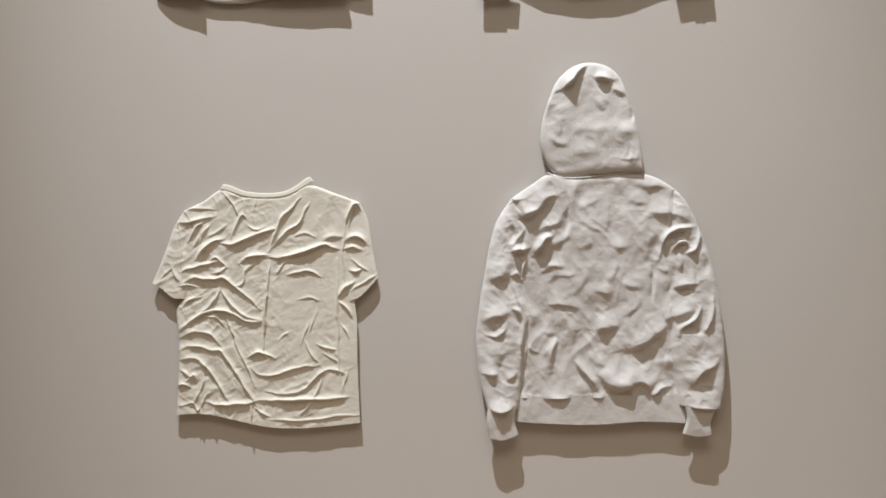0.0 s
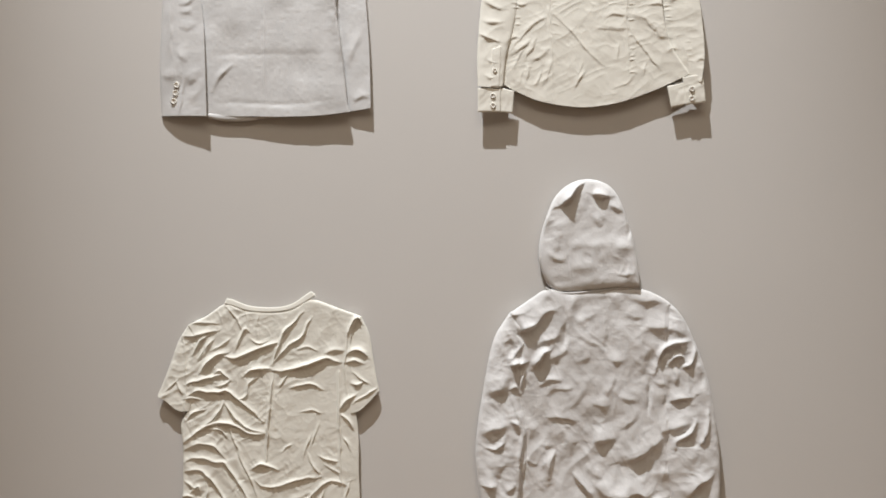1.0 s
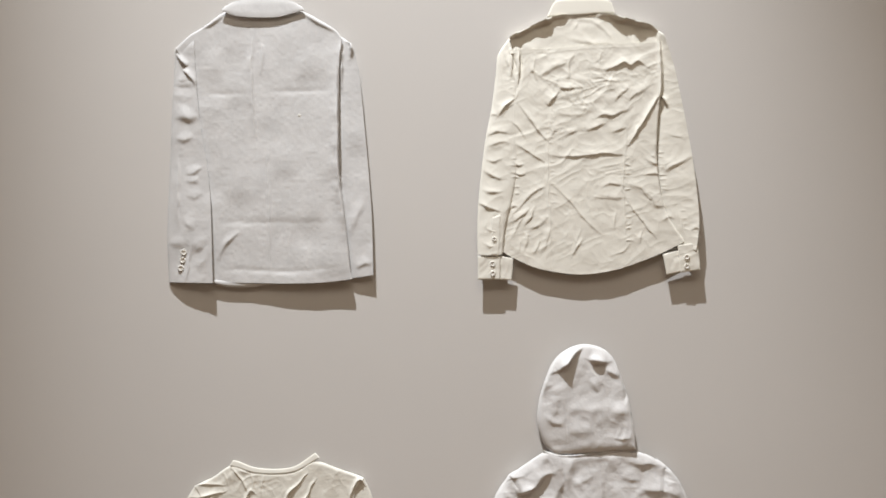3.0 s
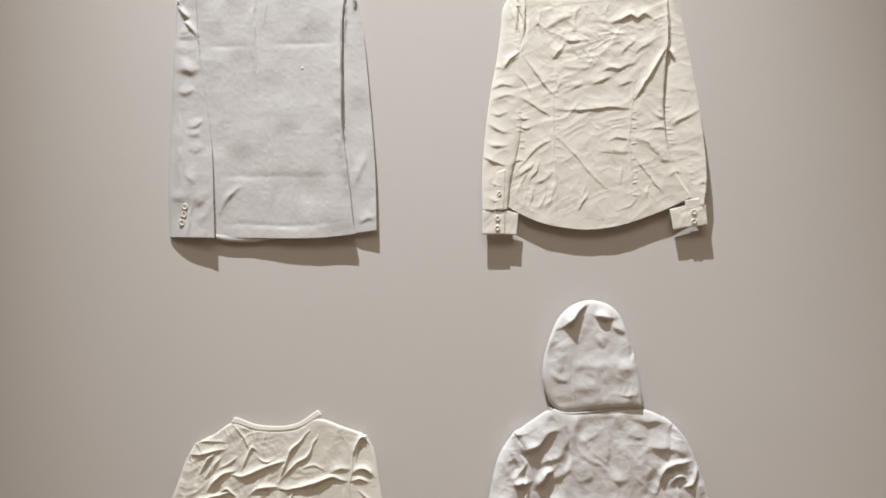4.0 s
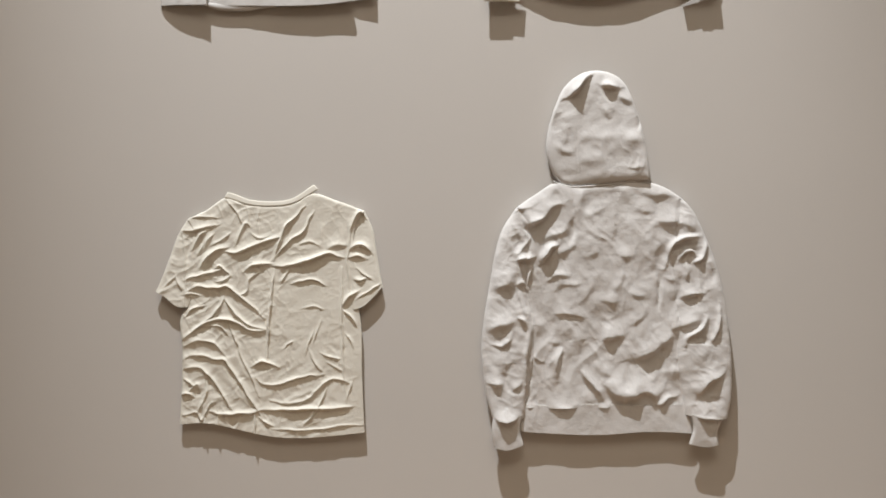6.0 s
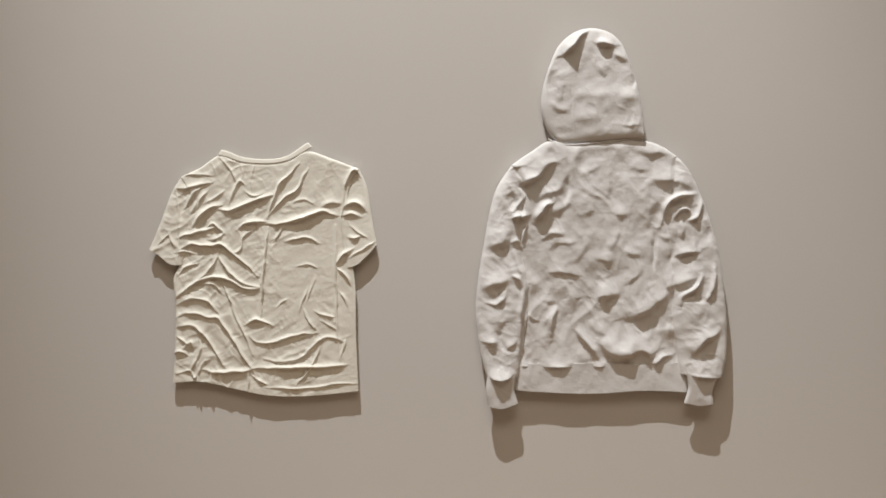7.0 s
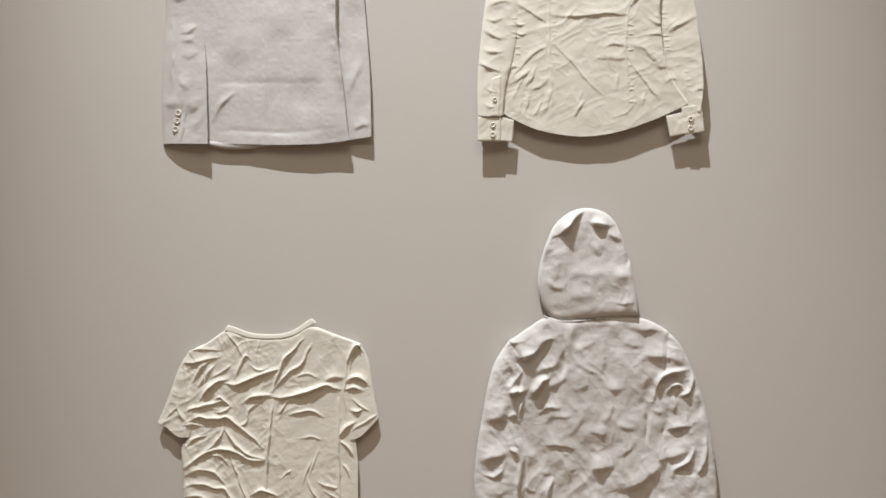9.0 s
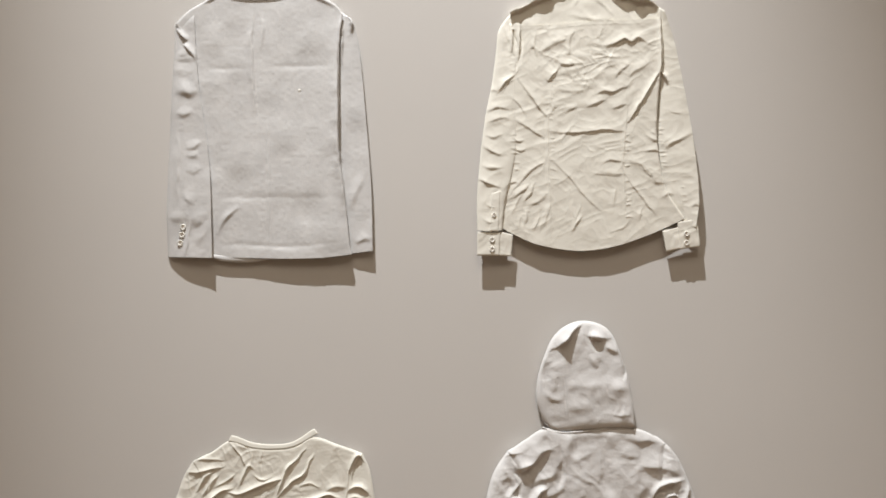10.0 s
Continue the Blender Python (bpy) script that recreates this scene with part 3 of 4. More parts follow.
crease(H_FOLDS, 2, 2, -1.3, [(0.348, 1.666), (0.352, 1.596), (0.357, 1.515)])
crease(H_FOLDS, 2, 2, -1.3, [(0.443, 1.810), (0.443, 1.789), (0.444, 1.767)])


def fleece_rough(x, z):
    broad = 0.0036 * lattice(x, 0.72 * z, 0.06, 31) + 0.0013 * lattice(x, 0.8 * z, 0.026, 43)
    return broad + 0.0024 * crumple(x, z, 0.07, 41, 74, 2.0) + 0.0016 * crumple(x, z, 0.045, 51, -58, 2.2) + 0.0005 * lattice(x, z, 0.014, 57) + 0.00015 * lattice(x, z, 0.006, 53)


def arm_rough(x, z):
    return fleece_rough(x, z) + 0.0030 * crumple(x, z, 0.05, 47, 12, 1.5) + 0.0014 * crumple(x, z, 0.03, 49, -30, 1.4)


def hood_rough(x, z):
    return 0.0026 * lattice(x, z, 0.05, 33) + 0.0008 * lattice(x, z, 0.024, 45) + 0.0016 * crumple(x, z, 0.05, 37, 60, 1.8) + 0.0005 * lattice(x, z, 0.018, 55) + 0.00015 * lattice(x, z, 0.006, 53)


hoodie = garment("hoodie", "white fleece hooded sweatshirt, hood up, stiffened on the wall", "hoodie")
cloth("body", FLEECE, hoodie,
      [(0.188, 1.437), (0.242, 1.474), (0.292, 1.503), (0.350, 1.493), (0.427, 1.498), (0.504, 1.507), (0.547, 1.504), (0.589, 1.491), (0.635, 1.462)],
      [(0.635, 1.462), (0.627, 1.362), (0.611, 1.300), (0.630, 1.223), (0.637, 1.146), (0.635, 1.069), (0.648, 0.992), (0.658, 0.900)],
      [(0.201, 0.895), (0.272, 0.892), (0.349, 0.893), (0.426, 0.893), (0.518, 0.891), (0.595, 0.892), (0.658, 0.900)],
      [(0.188, 1.437), (0.214, 1.363), (0.206, 1.286), (0.203, 1.209), (0.220, 1.140), (0.226, 1.070), (0.213, 0.993), (0.206, 0.932), (0.201, 0.895)],
      (0.019, 0.012), H_FOLDS, fleece_rough, 0.0024, 0.003, puff=0.008, roll=0.022, edges="lrt", wander=0.0025, soft=0.45)
cloth("hem_band", FLEECE, hoodie, [(0.198, 0.904), (0.272, 0.899), (0.349, 0.901), (0.426, 0.902), (0.518, 0.899), (0.595, 0.900), (0.666, 0.909)], [(0.666, 0.909), (0.666, 0.869), (0.666, 0.823)],
      [(0.195, 0.830), (0.271, 0.824), (0.410, 0.820), (0.533, 0.828), (0.626, 0.826), (0.666, 0.823)], [(0.198, 0.904), (0.198, 0.870), (0.195, 0.830)], (0.021, 0.021), (), lambda x, z: 0.5 * fleece_rough(x, z), 0.0026, 0.003,
      label="ribbed hem band", edges="lr", puff=0.003, roll=0.012)
cloth("sleeve", FLEECE, hoodie, [(0.188, 1.437), (0.215, 1.452), (0.250, 1.470)], [(0.250, 1.470), (0.242, 1.363), (0.230, 1.286), (0.223, 1.209), (0.235, 1.132), (0.238, 1.055), (0.226, 0.978), (0.213, 0.916), (0.207, 0.867)],
      [(0.121, 0.864), (0.164, 0.858), (0.207, 0.867)], [(0.188, 1.437), (0.150, 1.378), (0.131, 1.317), (0.114, 1.224), (0.100, 1.140), (0.092, 1.055), (0.098, 0.978), (0.107, 0.917), (0.121, 0.864)],
      (0.006, 0.023), H_FOLDS, arm_rough, 0.0024, 0.003, puff=0.014, roll=0.024, edges="lrt", wander=0.003, soft=0.45)
cloth("sleeve", FLEECE, hoodie, [(0.609, 1.482), (0.627, 1.470), (0.650, 1.449)], [(0.650, 1.449), (0.676, 1.414), (0.701, 1.358), (0.724, 1.297), (0.744, 1.223), (0.759, 1.130), (0.768, 1.023), (0.766, 0.930), (0.754, 0.866)],
      [(0.643, 0.875), (0.703, 0.866), (0.754, 0.866)], [(0.609, 1.482), (0.593, 1.362), (0.588, 1.285), (0.608, 1.192), (0.619, 1.115), (0.620, 1.023), (0.634, 0.946), (0.643, 0.875)],
      (0.006, 0.010, 0.023, 0.034), H_FOLDS, arm_rough, 0.0024, 0.003, puff=0.014, roll=0.024, edges="lrt", wander=0.003, soft=0.45)
cloth("cuff", FLEECE, hoodie, [(0.124, 0.873), (0.164, 0.867), (0.201, 0.876)], [(0.201, 0.876), (0.196, 0.832), (0.205, 0.796)], [(0.125, 0.787), (0.164, 0.781), (0.205, 0.796)], [(0.124, 0.873), (0.119, 0.832), (0.125, 0.787)],
      (0.033, 0.030), (), lambda x, z: 0.5 * fleece_rough(x, z), 0.002, 0.003, puff=0.006, roll=0.010, edges="lr", label="ribbed sleeve cuff")
cloth("cuff", FLEECE, hoodie, [(0.657, 0.878), (0.703, 0.866), (0.744, 0.869)], [(0.744, 0.869), (0.729, 0.830), (0.732, 0.795)], [(0.653, 0.797), (0.695, 0.789), (0.732, 0.795)], [(0.657, 0.878), (0.664, 0.838), (0.653, 0.797)],
      (0.033, 0.030), (), lambda x, z: 0.5 * fleece_rough(x, z), 0.002, 0.003, puff=0.006, roll=0.010, edges="lr", label="ribbed sleeve cuff")
cloth("hood", FLEECE, hoodie, [(0.289, 1.701), (0.314, 1.758), (0.354, 1.795), (0.402, 1.809), (0.451, 1.799), (0.485, 1.770), (0.506, 1.719)], [(0.506, 1.719), (0.526, 1.662), (0.540, 1.593), (0.546, 1.547), (0.548, 1.510)],
      [(0.316, 1.498), (0.350, 1.495), (0.427, 1.501), (0.489, 1.508), (0.548, 1.510)], [(0.289, 1.701), (0.274, 1.647), (0.269, 1.594), (0.278, 1.550), (0.292, 1.520), (0.316, 1.498)],
      (0.012, 0.014, 0.013, 0.027), H_FOLDS, hood_rough, 0.0024, 0.003, puff=0.013, roll=0.028, edges="lrtb", wander=0.0025, soft=0.45)
tube("neck_seam", FLEECE, hoodie, [(0.286, 1.507), (0.312, 1.496), (0.350, 1.492), (0.427, 1.498), (0.489, 1.505), (0.544, 1.508)], 0.0024, 0.0225, "thick stitched neck seam")

# ---------------------------------------------------------------- blazer
J_FOLDS = []
crease(J_FOLDS, 7, 7, -1.1, [(-0.685, 2.526), (-0.611, 2.524), (-0.547, 2.525)])
crease(J_FOLDS, 7, 7, -1.1, [(-0.502, 2.528), (-0.402, 2.531), (-0.298, 2.534)])
crease(J_FOLDS, 8, 8, -1.0, [(-0.647, 2.157), (-0.532, 2.158), (-0.291, 2.159)])
crease(J_FOLDS, 4, 3, 1.5, [(-0.499, 2.384), (-0.493, 2.223), (-0.490, 1.991)])
crease(J_FOLDS, 8, 6, 3, [(-0.644, 2.047), (-0.612, 2.103), (-0.572, 2.135)])
crease(J_FOLDS, 7, 7, -1.2, [(-0.647, 2.019), (-0.564, 2.023), (-0.420, 2.018), (-0.275, 2.034)])
crease(J_FOLDS, 7, 4, 8, [(-0.761, 2.638), (-0.742, 2.619), (-0.723, 2.600)])
crease(J_FOLDS, 9, 5, 7, [(-0.742, 2.596), (-0.720, 2.577), (-0.701, 2.542)])
crease(J_FOLDS, 16.8, 10.8, 2.6, [(-0.771, 2.558), (-0.736, 2.551), (-0.699, 2.561)])
crease(J_FOLDS, 14.4, 12.6, 2.08, [(-0.712, 2.022), (-0.679, 2.054), (-0.663, 2.096)])
crease(J_FOLDS, 5, 2.5, 3, [(-0.715, 2.104), (-0.716, 2.064), (-0.723, 2.024), (-0.731, 1.987)])
crease(J_FOLDS, 6, 4, 9, [(-0.288, 2.669), (-0.287, 2.608), (-0.287, 2.528)])
crease(J_FOLDS, 5, 4, 9, [(-0.277, 2.675), (-0.261, 2.669), (-0.256, 2.650), (-0.264, 2.624)])
crease(J_FOLDS, 14, 4, 10, [(-0.300, 2.640), (-0.300, 2.528), (-0.297, 2.415), (-0.294, 2.287), (-0.281, 2.191), (-0.272, 2.123)])
crease(J_FOLDS, 7, 5, 2, [(-0.319, 2.303), (-0.294, 2.295)])
crease(J_FOLDS, 7, 5, 2, [(-0.320, 2.263), (-0.291, 2.258)])
crease(J_FOLDS, 12, 9.1, 3, [(-0.265, 2.123), (-0.249, 2.167), (-0.223, 2.223)])
crease(J_FOLDS, 12, 7, 2.5, [(-0.253, 2.027), (-0.224, 2.040), (-0.201, 2.037)])
crease(J_FOLDS, 14.4, 5.2, 3, [(-0.687, 2.709), (-0.650, 2.728), (-0.617, 2.753)])
crease(J_FOLDS, 14.4, 5.2, 3, [(-0.398, 2.753), (-0.354, 2.727), (-0.302, 2.701)])
crease(J_FOLDS, 19.2, 9.1, 3.6, [(-0.758, 2.568), (-0.738, 2.563), (-0.716, 2.571)])
crease(J_FOLDS, 19.2, 11.7, 1.8, [(-0.779, 2.522), (-0.742, 2.518), (-0.701, 2.521)])
crease(J_FOLDS, 16.8, 10.4, 4.8, [(-0.771, 2.457), (-0.739, 2.459), (-0.716, 2.457), (-0.694, 2.467)])
crease(J_FOLDS, 14.4, 9.1, 3, [(-0.758, 2.406), (-0.734, 2.396), (-0.707, 2.412)])
crease(J_FOLDS, 8, 6, 3, [(-0.755, 2.357), (-0.754, 2.280), (-0.756, 2.199), (-0.751, 2.132)])
crease(J_FOLDS, 14.4, 7.8, 3, [(-0.736, 2.296), (-0.702, 2.302), (-0.683, 2.318)])
crease(J_FOLDS, 12, 7.8, 2.4, [(-0.733, 2.280), (-0.710, 2.277), (-0.691, 2.283)])
crease(J_FOLDS, 12, 7.8, 2.4, [(-0.730, 2.240), (-0.702, 2.232), (-0.683, 2.246)])
crease(J_FOLDS, 19.2, 10.4, 3, [(-0.714, 2.071), (-0.688, 2.093), (-0.667, 2.119)])
crease(J_FOLDS, 14.4, 9.1, 2.1, [(-0.735, 2.180), (-0.719, 2.151), (-0.703, 2.138)])
crease(J_FOLDS, 16.8, 10.4, 2.4, [(-0.775, 2.111), (-0.756, 2.100), (-0.733, 2.103)])
crease(J_FOLDS, 12, 6.5, 2.4, [(-0.703, 2.030), (-0.682, 2.046), (-0.662, 2.070)])
crease(J_FOLDS, 9, 4, 4.5, [(-0.537, 2.698), (-0.543, 2.617), (-0.542, 2.537), (-0.536, 2.456), (-0.530, 2.376)])
crease(J_FOLDS, 6, 4, 2, [(-0.519, 2.690), (-0.510, 2.633), (-0.516, 2.569)])


def suiting_rough(x, z):
    return 0.0018 * lattice(x, z, 0.07, 61) + 0.0003 * crumple(x, z, 0.04, 71, 80, 1.6) + 0.0002 * lattice(x, z, 0.009, 73)


blazer = garment("blazer", "cool white tailored jacket seen from the back, fixed to the wall", "jacket")
left_arm = cloth("sleeve", SUITING, blazer, [(-0.764, 2.650), (-0.736, 2.670), (-0.707, 2.686)], [(-0.707, 2.686), (-0.699, 2.561), (-0.691, 2.473), (-0.680, 2.400), (-0.668, 2.320), (-0.658, 2.224), (-0.654, 2.112), (-0.651, 1.986)], [(-0.782, 1.988), (-0.717, 1.987), (-0.651, 1.986)],
      [(-0.764, 2.650), (-0.766, 2.577), (-0.773, 2.465), (-0.778, 2.337), (-0.783, 2.224), (-0.787, 2.112), (-0.782, 1.988)], (0.003, 0.010, 0.004, 0.022), J_FOLDS, suiting_rough, 0.0022, 0.002, puff=0.009, roll=0.03, edges="lt", wander=0.004, soft=0.7)
cloth("sleeve", SUITING, blazer, [(-0.302, 2.696), (-0.283, 2.685), (-0.259, 2.667)], [(-0.259, 2.667), (-0.243, 2.620), (-0.232, 2.546), (-0.221, 2.431), (-0.210, 2.303), (-0.201, 2.175), (-0.197, 2.008)], [(-0.266, 1.998), (-0.227, 2.003), (-0.197, 2.008)],
      [(-0.302, 2.696), (-0.303, 2.464), (-0.300, 2.271), (-0.281, 2.111), (-0.266, 1.998)], (0.003, 0.012, 0.007, 0.013), J_FOLDS, suiting_rough, 0.0024, 0.002, puff=0.006, roll=0.02, edges="lt", soft=0.7)
back = cloth("body", SUITING, blazer,
      [(-0.761, 2.652), (-0.723, 2.689), (-0.675, 2.718), (-0.623, 2.755), (-0.562, 2.763), (-0.450, 2.762), (-0.394, 2.756), (-0.338, 2.727), (-0.302, 2.704), (-0.283, 2.679)],
      [(-0.283, 2.679), (-0.291, 2.608), (-0.293, 2.528), (-0.293, 2.415), (-0.292, 2.303), (-0.281, 2.207), (-0.270, 2.111), (-0.262, 2.030), (-0.256, 1.997)],
      [(-0.670, 1.986), (-0.548, 1.986), (-0.452, 1.984), (-0.356, 1.986), (-0.291, 1.992), (-0.256, 1.997)],
      [(-0.761, 2.652), (-0.736, 2.606), (-0.723, 2.553), (-0.710, 2.473), (-0.699, 2.401), (-0.688, 2.320), (-0.679, 2.224), (-0.673, 2.112), (-0.670, 1.986)],
      (0.012, 0.020, 0.010, 0.024), J_FOLDS, suiting_rough, 0.0024, 0.0018, puff=0.003, roll=0.006, edges="lrt", soft=0.7)
cloth("lining_edge", SUITING, blazer, [(-0.654, 1.996), (-0.548, 1.994), (-0.468, 1.992)], [(-0.468, 1.992), (-0.465, 1.984)], [(-0.651, 1.983), (-0.612, 1.974), (-0.548, 1.973), (-0.500, 1.980), (-0.465, 1.984)], [(-0.654, 1.996), (-0.651, 1.983)],
      (0.012, 0.013), (), None, 0.002, label="front hem showing below the back", puff=0.003, roll=0.01)
cloth("collar", SUITING, blazer, [(-0.617, 2.769), (-0.591, 2.784), (-0.546, 2.790), (-0.466, 2.790), (-0.426, 2.785), (-0.398, 2.770)], [(-0.398, 2.770), (-0.389, 2.759)], [(-0.625, 2.758), (-0.586, 2.744), (-0.530, 2.739), (-0.466, 2.740), (-0.426, 2.750), (-0.389, 2.759)], [(-0.617, 2.769), (-0.625, 2.758)],
      (0.026, 0.029), (), suiting_rough, 0.002, 0.0025, label="turned-down collar", puff=0.001, roll=0.006)
# a small pale spot, slightly raised from the jacket's back
(fx, fz), = [(-0.406, 2.462)]
deep = max(-v.co.y for v in back.data.vertices if abs(v.co.x - fx) < 0.003 and abs(v.co.z - fz) < 0.003)
fleck = bmesh.new()
bmesh.ops.create_uvsphere(fleck, u_segments=10, v_segments=6, radius=0.005)
bmesh.ops.transform(fleck, matrix=Matrix.LocRotScale((fx, -deep, fz), None, (1, 0.22, 0.8)), verts=fleck.verts)
part("bright_spot", fleck, BUTTON, back, "small bright raised spot on the jacket back")
for spot_at in [(-0.736, 2.073), (-0.739, 2.051), (-0.744, 2.028)]:
    button(blazer, spot_at, left_arm)

# ---------------------------------------------------------------- shirt
S_FOLDS = []
crease(S_FOLDS, 4.3, 3, 0.5, [(0.200, 2.637), (0.320, 2.642), (0.448, 2.653), (0.609, 2.655)])
crease(S_FOLDS, 13.9, 3.6, 3.17, [(0.215, 2.498), (0.247, 2.454), (0.279, 2.411), (0.307, 2.382)])
crease(S_FOLDS, 5.1, 3.1, 1.37, [(0.304, 2.510), (0.307, 2.438), (0.300, 2.366), (0.300, 2.253), (0.306, 2.141), (0.309, 2.029)])
crease(S_FOLDS, 5.1, 3.1, 1.37, [(0.525, 2.478), (0.521, 2.365), (0.512, 2.269), (0.518, 2.173), (0.521, 2.076)])
crease(S_FOLDS, 12, 4.2, 2.3, [(0.190, 2.166), (0.231, 2.214), (0.263, 2.246), (0.300, 2.262)])
crease(S_FOLDS, 10.4, 3.1, 1.8, [(0.306, 2.270), (0.351, 2.229), (0.399, 2.173), (0.447, 2.125)])
crease(S_FOLDS, 10.4, 3.1, 2.3, [(0.519, 2.229), (0.551, 2.181), (0.583, 2.140), (0.607, 2.111)])
crease(S_FOLDS, 10.4, 3.1, 2.3, [(0.520, 2.269), (0.560, 2.256), (0.592, 2.221), (0.632, 2.208)])
crease(S_FOLDS, 8.8, 3.1, 1.37, [(0.447, 2.253), (0.479, 2.266), (0.512, 2.259)])
crease(S_FOLDS, 8.8, 3.1, 1.37, [(0.431, 2.229), (0.511, 2.221)])
crease(S_FOLDS, 8.8, 3.1, 1.8, [(0.230, 2.141), (0.247, 2.177), (0.263, 2.205)])
crease(S_FOLDS, 8.8, 3.1, 1.8, [(0.255, 2.141), (0.279, 2.157), (0.300, 2.176)])
crease(S_FOLDS, 7, 3.1, 1.37, [(0.198, 2.109), (0.214, 2.149), (0.231, 2.173)])
crease(S_FOLDS, 7, 3.1, 1.37, [(0.214, 2.069), (0.226, 2.109)])
crease(S_FOLDS, 7, 3.1, 1.37, [(0.278, 2.061), (0.295, 2.117), (0.306, 2.141)])
crease(S_FOLDS, 7, 3.1, 1.37, [(0.367, 2.061), (0.380, 2.101), (0.396, 2.138)])
crease(S_FOLDS, 7, 3.1, 1.37, [(0.364, 2.133), (0.370, 2.101)])
crease(S_FOLDS, 7, 3.1, 1.37, [(0.476, 2.060), (0.511, 2.073), (0.530, 2.092)])
crease(S_FOLDS, 7, 3.1, 1.37, [(0.487, 2.141), (0.492, 2.189)])
crease(S_FOLDS, 7, 3.1, 1.37, [(0.559, 2.092), (0.567, 2.132)])
crease(S_FOLDS, 10.4, 4.2, 2.3, [(0.207, 2.382), (0.239, 2.363), (0.271, 2.342), (0.295, 2.326)])
crease(S_FOLDS, 8.8, 3.1, 1.8, [(0.199, 2.446), (0.223, 2.422), (0.239, 2.390)])
crease(S_FOLDS, 8.8, 4.2, 2.3, [(0.176, 2.647), (0.192, 2.607), (0.207, 2.559), (0.204, 2.526)])
crease(S_FOLDS, 7, 3.1, 2.3, [(0.216, 2.631), (0.224, 2.591), (0.215, 2.543)])
crease(S_FOLDS, 8.8, 3.1, 2.3, [(0.167, 2.454), (0.183, 2.478), (0.207, 2.502)])
crease(S_FOLDS, 4.8, 2.4, -3.2, [(0.611, 2.381), (0.613, 2.301)])
crease(S_FOLDS, 10.4, 4.2, 1.8, [(0.616, 2.301), (0.640, 2.325), (0.680, 2.341)])
crease(S_FOLDS, 8.8, 3.1, 1.37, [(0.648, 2.405), (0.680, 2.397)])
crease(S_FOLDS, 8.8, 3.1, 1.37, [(0.592, 2.349), (0.611, 2.336)])
crease(S_FOLDS, 8.8, 3.1, 1.37, [(0.592, 2.301), (0.614, 2.291)])
crease(S_FOLDS, 7, 3.1, 1.37, [(0.669, 2.196), (0.680, 2.148), (0.684, 2.116)])
crease(S_FOLDS, 7, 3.1, 1.8, [(0.376, 2.735), (0.425, 2.730), (0.457, 2.710), (0.489, 2.678)])
crease(S_FOLDS, 8.8, 3.1, 1.8, [(0.360, 2.679), (0.416, 2.667), (0.481, 2.667)])
crease(S_FOLDS, 7, 3.1, 1.8, [(0.372, 2.706), (0.388, 2.727)])
crease(S_FOLDS, 6, 3, 7.6, [(0.615, 2.699), (0.618, 2.622), (0.620, 2.541), (0.615, 2.497)])
crease(S_FOLDS, 14.5, 3.9, 3.24, [(0.308, 2.346), (0.369, 2.344), (0.433, 2.351), (0.481, 2.352), (0.525, 2.346)])
crease(S_FOLDS, 14, 4, 5, [(0.459, 2.585), (0.493, 2.598), (0.517, 2.612), (0.536, 2.604), (0.557, 2.614), (0.585, 2.598)])
crease(S_FOLDS, 17.4, 5.2, 2.88, [(0.423, 2.570), (0.450, 2.570), (0.479, 2.561), (0.517, 2.560)])
crease(S_FOLDS, 14.5, 5.2, 3.24, [(0.327, 2.544), (0.361, 2.538), (0.405, 2.542)])
crease(S_FOLDS, 11.6, 5.2, 3.6, [(0.331, 2.531), (0.313, 2.507), (0.298, 2.488)])
crease(S_FOLDS, 17.4, 6.5, 2.88, [(0.270, 2.573), (0.297, 2.586), (0.329, 2.602), (0.357, 2.612)])
crease(S_FOLDS, 20.3, 6.5, 2.16, [(0.353, 2.518), (0.385, 2.489), (0.429, 2.473)])
crease(S_FOLDS, 17.4, 6.5, 2.16, [(0.326, 2.470), (0.369, 2.462), (0.405, 2.468)])
crease(S_FOLDS, 14.5, 5.2, 3.6, [(0.430, 2.452), (0.458, 2.463), (0.482, 2.460), (0.506, 2.470), (0.530, 2.478)])
crease(S_FOLDS, 14.5, 5.2, 2.88, [(0.406, 2.417), (0.433, 2.428), (0.461, 2.438)])
crease(S_FOLDS, 13, 5.2, 2.16, [(0.487, 2.499), (0.506, 2.524), (0.534, 2.539)])
crease(S_FOLDS, 13, 5.2, 2.16, [(0.527, 2.499), (0.546, 2.519), (0.598, 2.551)])
crease(S_FOLDS, 8.7, 3.9, 2.16, [(0.378, 2.639), (0.360, 2.607), (0.360, 2.555)])
crease(S_FOLDS, 8.7, 3.9, 2.16, [(0.265, 2.631), (0.260, 2.591), (0.270, 2.556)])
crease(S_FOLDS, 10.2, 3.9, 1.8, [(0.460, 2.647), (0.447, 2.623), (0.450, 2.602)])
crease(S_FOLDS, 14.5, 5.2, 2.16, [(0.478, 2.412), (0.506, 2.421), (0.530, 2.426)])
crease(S_FOLDS, 10.2, 5.2, 2.16, [(0.301, 2.432), (0.314, 2.415), (0.303, 2.396)])
crease(S_FOLDS, 14.5, 5.2, 2.16, [(0.345, 2.398), (0.369, 2.412), (0.385, 2.418)])
crease(S_FOLDS, 7.2, 4, 6.65, [(0.620, 2.526), (0.595, 2.485), (0.562, 2.432), (0.528, 2.376)])
crease(S_FOLDS, 13, 5.2, 2.16, [(0.172, 2.181), (0.199, 2.202), (0.227, 2.200)])
crease(S_FOLDS, 13, 5.2, 2.88, [(0.201, 2.160), (0.227, 2.177), (0.249, 2.198)])
